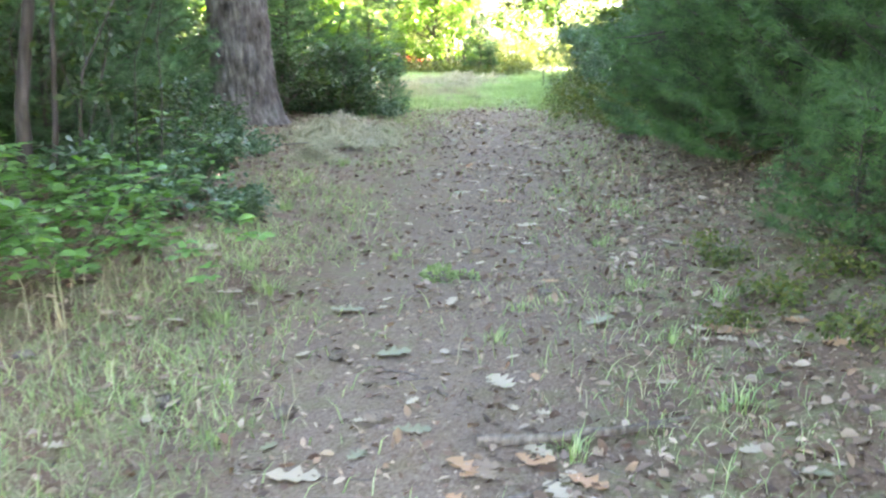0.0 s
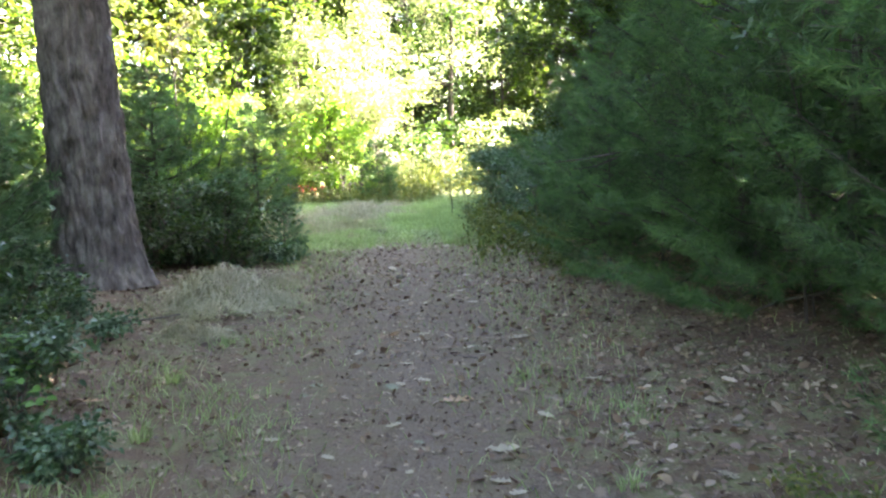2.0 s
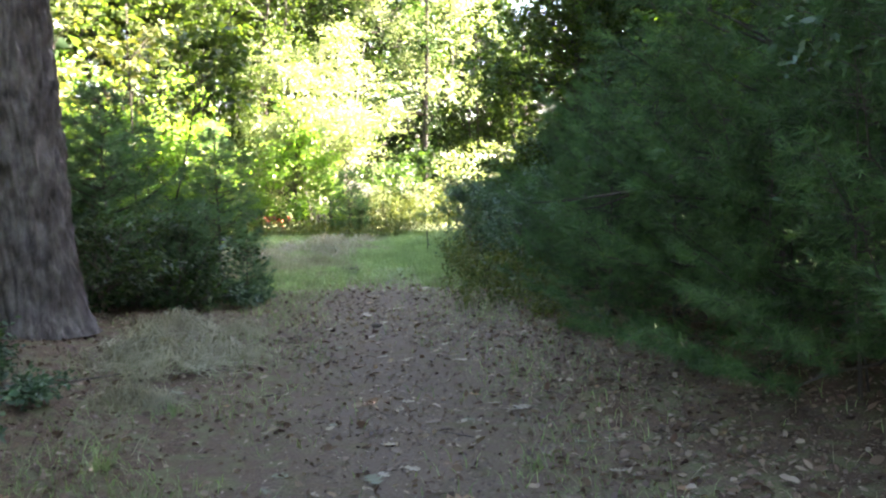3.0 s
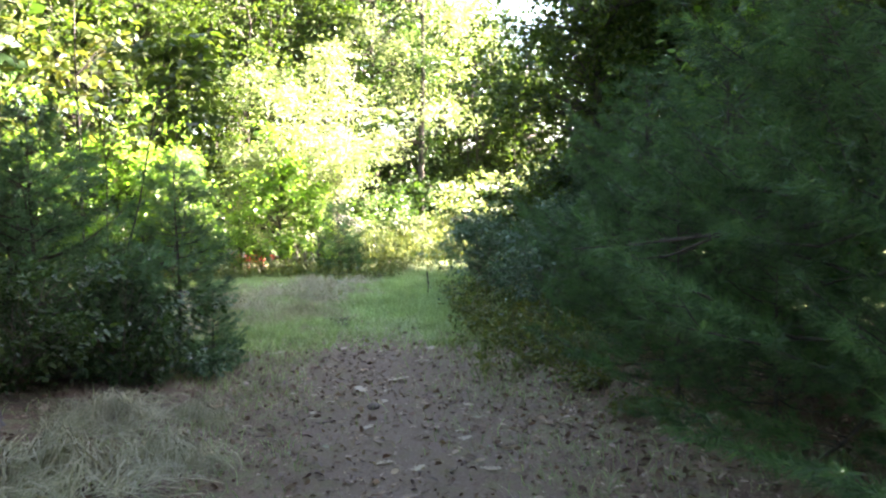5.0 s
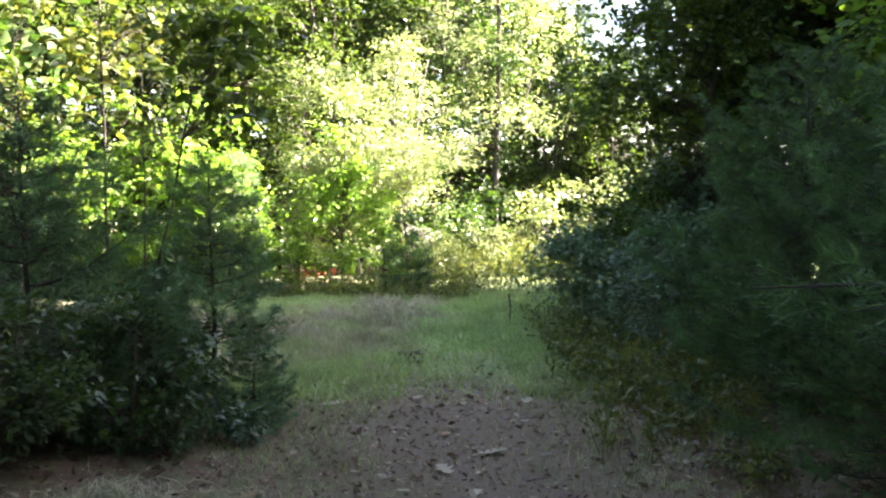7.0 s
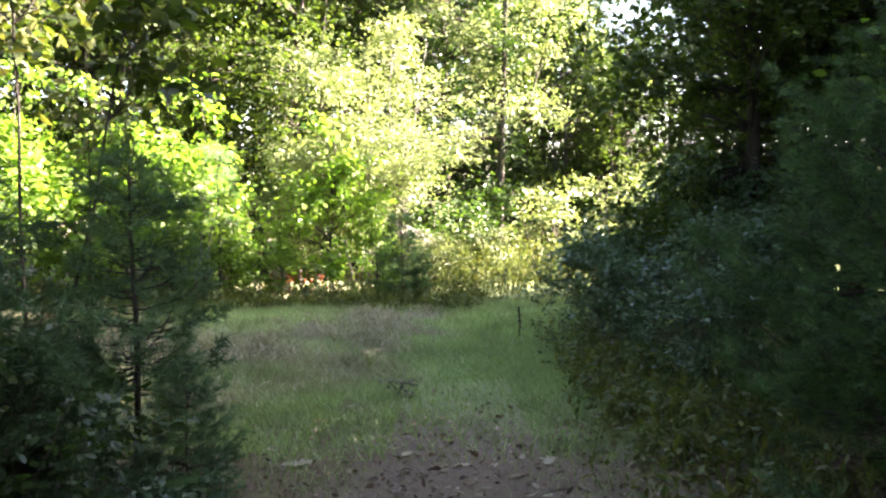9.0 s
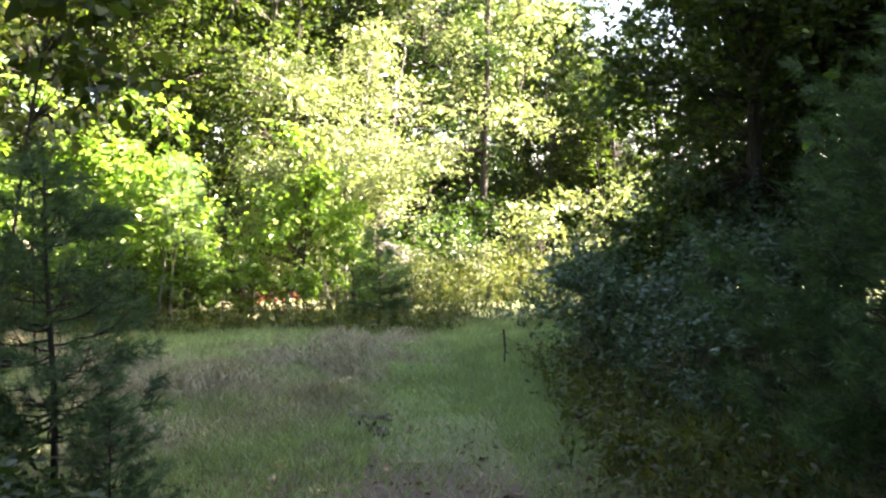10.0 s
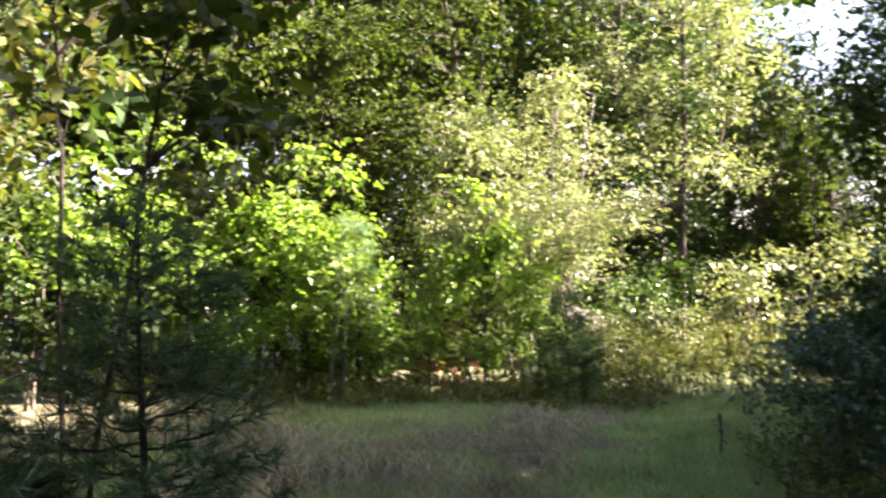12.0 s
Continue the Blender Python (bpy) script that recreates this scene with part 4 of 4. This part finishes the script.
tagged(part("meadow_grass", mat_blades(x[green], y[green], hh[green], 0.010, 0.7), GRASS), "short green meadow grass in shade", "grass", kind="stuff")
tagged(part("dry_meadow_grass", mat_blades(x[~green], y[~green], hh[~green] * 1.3, 0.009, 1.0), STRAW), "pale dry meadow grass in shade", "grass", kind="stuff")
# verges
n = 230000
x, y = rng.uniform(-3.0, 3.0, n), 2.0 + 13.5 * rng.uniform(0, 1, n) ** 1.25
off = track_off(x, y)
left = np.exp(-((off + 1.2) / 0.55) ** 4) * np.where((y > 8.3) & (y < 12.5), 0.35, 1.0)
right = 0.35 * np.exp(-((off - 0.85) / 0.4) ** 2) + 0.35 * np.clip((y - 11) / 2, 0, 1) * np.exp(-((off - 0.95) / 0.5) ** 2)
w = (left + right + 0.05) * np.clip(patchy(x, y, 2.6, 1.0) * 1.4 - 0.1, 0, 1)
keep = rng.uniform(size=n) < w * 0.55
x, y = x[keep], y[keep]
hh = rng.uniform(0.03, 0.11, len(x))
gr = rng.uniform(size=len(x)) < 0.62
tagged(part("verge_grass", blades(x[gr], y[gr], hh[gr], 0.005, rng, 0.8), GRASS), "thin green grass along the track's edges", "grass", kind="stuff")
tagged(part("dry_verge_grass", blades(x[~gr], y[~gr], hh[~gr], 0.004, rng, 1.0), STRAW), "dry straw-coloured grass along the track's edges", "grass", kind="stuff")


def tuft(name, label, mat, n, hmin, hmax, r, seed, lean=0.6, group="grass tufts", droop=0.85):
    rng = np.random.default_rng(seed)
    a, d = rng.uniform(0, 2 * math.pi, n), r * rng.uniform(0, 1, n) ** 0.6
    b = np.stack([np.cos(a) * d, np.sin(a) * d, np.zeros(n) - 0.01], 1)
    h = rng.uniform(hmin, hmax, (n, 1))
    sway = 0.2 if droop > 0.5 else 0.75
    o = np.stack([np.cos(a), np.sin(a), 0 * a], 1) * rng.uniform(0.1, 1, (n, 1)) * lean + rng.normal(size=(n, 3)) * [sway, sway, 0]
    s = np.stack([-np.sin(a), np.cos(a), 0 * a], 1) * 0.0028
    V = np.stack([b - s, b + s, b + h * (np.array([0, 0, 0.6]) + o * 0.3) - s * 0.8, b + h * (np.array([0, 0, 0.6]) + o * 0.3) + s * 0.8, b + h * (np.array([0, 0, droop]) + o)], 1)
    F = np.array([[0, 1, 3], [0, 3, 2], [2, 3, 4]])
    ob = part(name, (V.reshape(-1, 3), (F[None] + (np.arange(n) * 5)[:, None, None]).reshape(-1, 3)), mat)
    return tagged(ob, label, "grass tuft", group)


tg = tuft("grass_tuft", "small tuft of green grass on the track", GRASS, 60, 0.05, 0.12, 0.05, 111)
at(tg, 0.88, 4.51)
for x, y, s in ((0.95, 4.95, 1.0), (1.1, 5.1, 0.9), (0.2, 5.9, 1.0), (-0.35, 4.6, 1.3), (-0.3, 5.1, 1.5), (-0.55, 5.5, 1.4), (-0.7, 6.2, 1.4), (-0.1, 3.9, 1.0), (0.05, 3.45, 1.0), (1.5, 5.4, 1.3), (1.6, 4.6, 1.2), (1.75, 3.9, 1.4), (1.9, 5.2, 1.4), (1.35, 6.3, 1.2), (1.5, 7.2, 1.1), (-0.8, 7.0, 1.4), (-0.95, 8.0, 1.4), (-0.9, 9.0, 1.3), (1.05, 8.0, 1.0), (1.2, 3.5, 1.2), (-0.5, 3.6, 1.2)):
    again(tg, x, y, x * 900, s)
tall = tuft("tall_grass_clump", "clump of tall green and dry grass stalks", STRAW, 34, 0.15, 0.48, 0.2, 112, 0.45, "tall grass clumps")
at(tall, -0.95, 4.35)
for x, y, s in ((-1.1, 4.0, 0.9), (-0.8, 4.7, 0.7), (-1.25, 3.6, 0.8), (-0.75, 3.9, 0.55), (-2.45, 17.2, 0.8), (-1.6, 16.4, 0.75), (-2.0, 18.2, 0.7), (-3.3, 18.4, 0.8), (-1.2, 18.7, 0.6), (-0.9, 19.0, 0.6), (-1.0, 15.7, 0.4), (-4.2, 18.6, 0.9)):
    again(tall, x, y, x * 700, s)


def hay(name, label, n, r, rise, seed):
    # long bent stalks combed over a low dome
    rng = np.random.default_rng(seed)
    a, q = rng.uniform(0, 2 * math.pi, n), r * rng.uniform(0, 1, n) ** 0.6
    p = np.stack([np.cos(a) * q, np.sin(a) * q], 1)
    turn = 1.1 + 1.5 * np.sin(p[:, 0] * 5.0 / r * 0.5 + 0.7) + 0.9 * np.sin(p[:, 1] * 4.0 / r * 0.5) + rng.normal(size=n) * 0.8
    curl = rng.normal(size=n) * 0.35 + 0.25
    L = rng.uniform(0.10, 0.24, n) * r / 0.45
    lift = rng.uniform(0, 1, n) ** 2.5 * 0.16
    wob = rng.uniform(0, 6, 4)
    rows = []
    for k in range(5):
        z = rise * np.clip(1 - (p ** 2).sum(1) / (1.15 * r) ** 2, -0.12, 1) * (0.55 + 0.45 * np.sin(9 * p[:, 0] + wob[0]) * np.sin(8 * p[:, 1] + wob[1]) + 0.25 * np.sin(17 * p[:, 0] + 13 * p[:, 1] + wob[2])) + lift * math.sin(k * math.pi / 4) + (0.004 if k in (0, 4) else 0.012)
        s = np.stack([-np.sin(turn), np.cos(turn)], 1) * (0.0026 if k < 4 else 0.0008)
        rows += [np.c_[p - s, z], np.c_[p + s, z + 0.002]]
        p = p + np.stack([np.cos(turn), np.sin(turn)], 1) * L[:, None]  / 2.2
        turn = turn + curl
    V = np.stack(rows, 1)
    F = np.array([f for k in range(4) for f in ([2 * k, 2 * k + 1, 2 * k + 3], [2 * k, 2 * k + 3, 2 * k + 2])])
    ob = part(name, (V.reshape(-1, 3), (F[None] + (np.arange(n) * 10)[:, None, None]).reshape(-1, 3)), STRAW)
    return tagged(ob, label, "grass tuft", "dry grass mounds")


mound = hay("dry_grass_mound", "mound of bent pale dry grass by the oak's foot", 1300, 0.5, 0.15, 113)
at(mound, -1.4, 10.15)
for x, y, s in ((-1.0, 10.7, 0.7), (-1.55, 11.3, 0.8), (-1.05, 11.7, 0.55), (-1.2, 9.2, 0.55)):
    again(mound, x, y, x * 500, s)
wisp = hay("matted_grass_tuft", "low matted tuft of pale dry meadow grass", 340, 0.42, 0.09, 117)
at(wisp, -2.2, 17.6)
for x, y in zip(rng.uniform(-4.2, 0.3, 38), rng.uniform(15.4, 20.6, 38)):
    if abs(x - 0.15) > 0.45 or y > 19.5:
        again(wisp, float(x), float(y), float(x * 900), 0.5 + 0.55 * abs(math.sin(7.0 * x + 3.0 * y)))

# crumbs of dead leaf and bark
n = 80000
x, y = rng.uniform(-2.6, 3.0, n), 1.8 + 13.2 * rng.uniform(0, 1, n) ** 1.2
keep = rng.uniform(size=n) < (0.35 + 0.65 * patchy(x, y, 3.1, 7.0)) * np.clip((15.8 - y) / 2, 0, 1)
x, y = x[keep], y[keep]
P = np.stack([x, y, height(x, y) + rng.uniform(0.0, 0.012, len(x))], 1)
D = rng.normal(size=P.shape) * [1, 1, 0.3]
L = 0.008 + 0.036 * rng.uniform(0, 1, len(P)) ** 2
tagged(part("leaf_crumbs", leaves(P, D, np.array([0, 0, 1.0]) + rng.normal(size=P.shape) * 0.4, L, L * rng.uniform(0.25, 0.7, len(P))), LITTER), "crumbled brown leaf bits over the bare track", "leaf litter", kind="stuff")

# litter: curled dead leaves past counting
n = 72000
x, y = rng.uniform(-3.4, 3.6, n), rng.uniform(1.6, 17.8, n)
off = track_off(x, y)
w = 0.38 + 0.95 * np.clip((off - 0.5) / 0.6, 0, 1) + 0.25 * np.clip((-off - 1.2) / 0.6, 0, 1)
w = w * (0.45 + 0.8 * patchy(x, y, 2.2, 4.0)) * np.clip((18.0 - y) / 3.8, 0, 1)
keep = rng.uniform(size=n) < w
x, y = x[keep], y[keep]
P = np.stack([x, y, height(x, y) + rng.uniform(0.0, 0.02, len(x))], 1)
D = rng.normal(size=P.shape) * [1, 1, 0.4]
L = 0.018 + 0.055 * rng.uniform(0, 1, len(P)) ** 2.0
tagged(part("leaf_litter", leaves(P, D, np.array([0, 0, 1.0]) + rng.normal(size=P.shape) * 0.6, L, L * rng.uniform(0.3, 0.7, len(P)), True), LITTER), "brown and grey dead leaves scattered over the ground", "leaf litter", kind="stuff")


def oak_leaf(seed, lobes=3, length=0.13):
    """A dry lobed leaf, curled, with a stalk."""
    rng = np.random.default_rng(seed)
    t = np.linspace(0, 1, 15)
    w = length * (0.10 + 0.30 * np.sin(math.pi * np.clip(t * 1.02, 0, 1)) ** 0.8 * (0.55 + 0.45 * np.cos(t * lobes * 2 * math.pi + 3.4)))
    w[0], w[-1] = 0.002, 0.002
    curl = rng.uniform(0.05, 0.2)
    ang = rng.uniform(-0.3, 0.3)
    V = []
    for sgn in (1, -1, 0):
        for i in range(15):
            v = abs(sgn) * w[i]
            V.append((t[i] * length + (0.25 * v if sgn else 0), sgn * v + ang * (t[i] * length) ** 2 * 3, curl * length * (t[i] - 0.5) ** 2 + 0.45 * v * v / length * rng.uniform(0.6, 1.4) + 0.004))
    F = []
    for i in range(14):
        F += [(30 + i, i + 1, i), (30 + i, 31 + i, i + 1), (30 + i, 15 + i, 16 + i), (30 + i, 16 + i, 31 + i)]
    st = tube([(-0.25 * length, 0, 0.004), (0, 0, 0.006)], [0.001, 0.0012], 3)
    return join([(np.array(V), np.array(F)), st])


SHAPES = [oak_leaf(200 + i, 3 + i % 2, 0.105 + 0.012 * (i % 4)) for i in range(6)]
MESHES = {k: [tri_mesh("fallen_leaf", *SHAPES[i], FALLEN[k]) for i in range(6)] for k in FALLEN}
WORDS = {"pale": "pale dry oak leaf lying on the track", "green": "greyish green fallen oak leaf on the track", "orange": "orange-brown fallen oak leaf", "brown": "dark brown curled fallen oak leaf"}


def fallen_leaf(kind, i, x, y, turn, s):
    ob = new("fallen_leaf", MESHES[kind][i % 6])
    tagged(ob, WORDS[kind], "fallen leaf", "fallen leaves on the track")
    ob.matrix_basis = Matrix.LocRotScale((x, y, float(height(x, y)) + 0.006), Euler((rng.uniform(-0.12, 0.12), rng.uniform(-0.12, 0.12), turn)), (s,) * 3)


for i, (kind, x, y, turn, s) in enumerate((("pale", 0.30, 3.22, 0.2, 1.55), ("pale", 0.98, 3.95, 2.2, 1.25), ("green", 0.42, 4.25, 0.4, 1.1), ("green", 0.24, 4.86, 3.4, 1.15), ("pale", 0.62, 4.92, 1.4, 0.9), ("green", 1.25, 4.76, 0.7, 1.2),
                                           ("pale", -0.51, 4.95, 0.6, 1.2), ("pale", -0.83, 5.62, 1.6, 1.2), ("pale", 0.95, 6.75, 2.9, 1.2), ("green", 0.62, 3.55, 0.3, 0.9), ("green", 0.52, 3.35, 1.1, 0.8), ("pale", 0.17, 12.78, 0.4, 1.5),
                                           ("pale", 0.02, 12.35, 2.0, 1.4), ("orange", -1.03, 11.9, 0.8, 1.4), ("orange", -0.95, 11.5, 2.2, 1.1), ("pale", 1.02, 9.03, 0.9, 1.3), ("green", 0.34, 7.77, 1.9, 1.2), ("pale", -0.97, 14.1, 0.2, 1.5),
                                           ("pale", 0.5, 14.1, 1.2, 1.2), ("orange", -1.3, 7.5, 0.2, 1.2), ("pale", -0.25, 15.3, 1.0, 1.0), ("orange", 0.6, 7.5, 0.5, 1.2), ("pale", 0.05, 15.8, 2.0, 1.0))):
    fallen_leaf(kind, i, x, y, turn, s)
for i in range(26):
    # brown drifts under the pines and beside the fallen branch, there orange for a sun patch
    cx, cy = ((1.1, 3.32), (1.95, 4.75))[i % 2]
    fallen_leaf(("orange", "brown", "orange", "pale")[i // 2 % 4], i, cx + rng.normal() * 0.14, cy + rng.normal() * 0.09, rng.uniform(0, 6.28), rng.uniform(0.6, 1.0))
for i in range(250):
    y = rng.uniform(2.4, 15.4)
    x = 0.95 - 0.062 * y + rng.normal() * 0.75 + 0.15
    fallen_leaf(("brown", "pale", "brown", "pale", "green", "brown", "pale", "orange")[i % 8 if i % 16 != 7 else 0], i, x, y, rng.uniform(0, 6.28), rng.uniform(0.35, 0.8))


def stick(name, label, x, y, turn, length, r, seed, bend=0.05, forks=2):
    rng = np.random.default_rng(seed)
    k = np.linspace(0, 1, 9)
    p = np.stack([k * length, np.cumsum(rng.normal(size=9)) * bend * length * 0.3, rng.uniform(0, 0.4, 9) * r], 1)
    geo = [tube(p, r * (1 - 0.55 * k), 7)]
    for f in range(forks):
        i = rng.integers(3, 8)
        e = p[i] + np.array([length * 0.16, rng.choice([-1, 1]) * length * 0.13, r * 0.8])
        geo.append(tube([p[i], (p[i] + e) / 2 + [0, 0, r * 0.4], e], [r * 0.45, r * 0.35, r * 0.15], 5))
    ob = part(name, join(geo), TWIG)
    ob.matrix_basis = Matrix.LocRotScale((x, y, float(height(x, y)) + r * 0.55), Euler((0, 0, turn)), None)
    return tagged(ob, label, "stick", "sticks on the ground")


stick("fallen_branch", "weathered grey branch half sunk in the track", 0.90, 3.50, 0.52, 0.72, 0.020, 301, 0.08, 1)
stick("fallen_branch", "short broken grey branch beside the track", 1.0, 3.15, 0.75, 0.22, 0.014, 302, 0.05, 0)
stick("fallen_branch", "dark curved dead branch lying in the meadow", -0.70, 16.65, -0.2, 0.34, 0.028, 303, 0.2, 2)
stick("fallen_branch", "pale thin dead branch under the pines", 1.9, 6.9, 0.35, 0.75, 0.008, 304, 0.06, 2)
stick("fallen_branch", "pale thin dead branch under the pines", 1.75, 6.2, -0.2, 0.6, 0.007, 305, 0.06, 2)
stick("fallen_branch", "pale grey stick by the oak's foot", -1.75, 9.2, 0.6, 0.5, 0.011, 306, 0.06, 1)
for i in range(46):
    y = rng.uniform(2.6, 14)
    stick("twig", "small dead twig on the track", 0.95 - 0.062 * y + rng.normal() * 0.8, y, rng.uniform(0, 6.28), rng.uniform(0.08, 0.26), rng.uniform(0.002, 0.005), 320 + i, 0.1, 1)
stalk_leaves = leaves(np.array([[0, 0, 0.30], [0, 0, 0.34], [0, 0, 0.24], [0, 0, 0.32], [0, 0, 0.27], [0, 0, 0.16]]), np.array([[1, 0, -0.4], [-1, 0.3, -0.5], [0.3, 1, -0.6], [0.2, -1, 0.3], [-0.6, -0.6, 0.2], [0.8, -0.5, -0.3]]), np.array([[0, 0, 1.0]] * 6), 0.085, 0.045, True)
stalk = thing("dead_stalk", 0, 0, 0, "dark dead weed stalk standing in the grass", "dead stalk")
part("stem", tube([(0, 0, -0.02), (0.015, 0, 0.2), (0.0, 0.01, 0.37)], [0.010, 0.008, 0.014], 6), BARK, stalk)
part("withered_leaves", stalk_leaves, BARK, stalk)
at(stalk, 0.53, 19.0)
lean_stick = part("leaning_dead_pole", tube([(0, 0, -0.05), (-0.12, 0, 1.6), (-0.30, 0, 3.6)], [0.02, 0.016, 0.008], 6), PALEBARK)
tagged(lean_stick, "pale dead pole leaning among the saplings", "dead pole")
at(lean_stick, -5.3, 24.4)


# clods, cones and mossy bark on the track


def clod(name, label, category, x, y, r, flat, mat, seed, bits=0):
    """A lumpy clod; bits: short scales or moss blades that stand off it."""
    bm = bmesh.new()
    bmesh.ops.create_icosphere(bm, subdivisions=3, radius=r)
    for v in bm.verts:
        k = 1 + 0.30 * noise.noise(v.co * (2.2 / r) + Vector((seed, 0, 0))) + 0.16 * noise.noise(v.co * (6 / r) + Vector((0, seed, 0)))
        v.co = Vector((v.co.x * k, v.co.y * k * 0.8, v.co.z * k * flat))
    bm.normal_update()
    V = np.array([v.co[:] for v in bm.verts])
    N = np.array([v.normal[:] for v in bm.verts])
    F = np.array([[v.index for v in f.verts] for f in bm.faces])
    bm.free()
    root = thing(name, 0, 0, 0, label, category, "clods and cones on the track")
    part("body", (V, F), TWIG, root, smooth=True)
    if bits:
        q = np.random.default_rng(seed)
        i = q.integers(0, len(V), bits)
        L = r * q.uniform(0.25, 0.55, bits)
        tagged(part("scale_cover", leaves(V[i], N[i] + q.normal(size=(bits, 3)) * 0.5, q.normal(size=(bits, 3)), L, L * 0.5), mat, root), kind="stuff")
    at(root, x, y, seed * 40, 1.0, -r * flat * 0.55)
    return root


clod("mossy_bark", "mossy piece of bark lying on the track", "bark", 0.50, 5.48, 0.085, 0.42, GRASS, 3, 260)
clod("mossy_bark", "mossy piece of bark lying on the track", "bark", 0.64, 5.50, 0.055, 0.45, GRASS, 4, 160)
clod("pine_cone", "dark open pine cone on the track", "pine cone", 0.28, 4.20, 0.032, 0.75, TWIG, 5, 120)
clod("pine_cone", "dark open pine cone on the track", "pine cone", -0.22, 3.72, 0.038, 0.7, TWIG, 6, 120)
clod("pine_cone", "dark open pine cone on the track", "pine cone", 0.22, 3.68, 0.034, 0.7, TWIG, 7, 120)
clod("dirt_clod", "small dark clod of earth on the track", "clod", 1.05, 5.25, 0.035, 0.5, TWIG, 8)
clod("dirt_clod", "small dark clod of earth on the track", "clod", -0.9, 3.95, 0.04, 0.5, TWIG, 9)
clod("dirt_clod", "small dark clod of earth on the track", "clod", 0.1, 11.9, 0.045, 0.5, TWIG, 10)
clod("bark_piece", "dark broken bark lying in the meadow grass", "bark", -0.55, 16.17, 0.10, 0.35, BARK, 3, 60)
clod("bark_piece", "dark broken bark lying in the meadow grass", "bark", -0.42, 16.05, 0.06, 0.4, BARK, 5, 20)
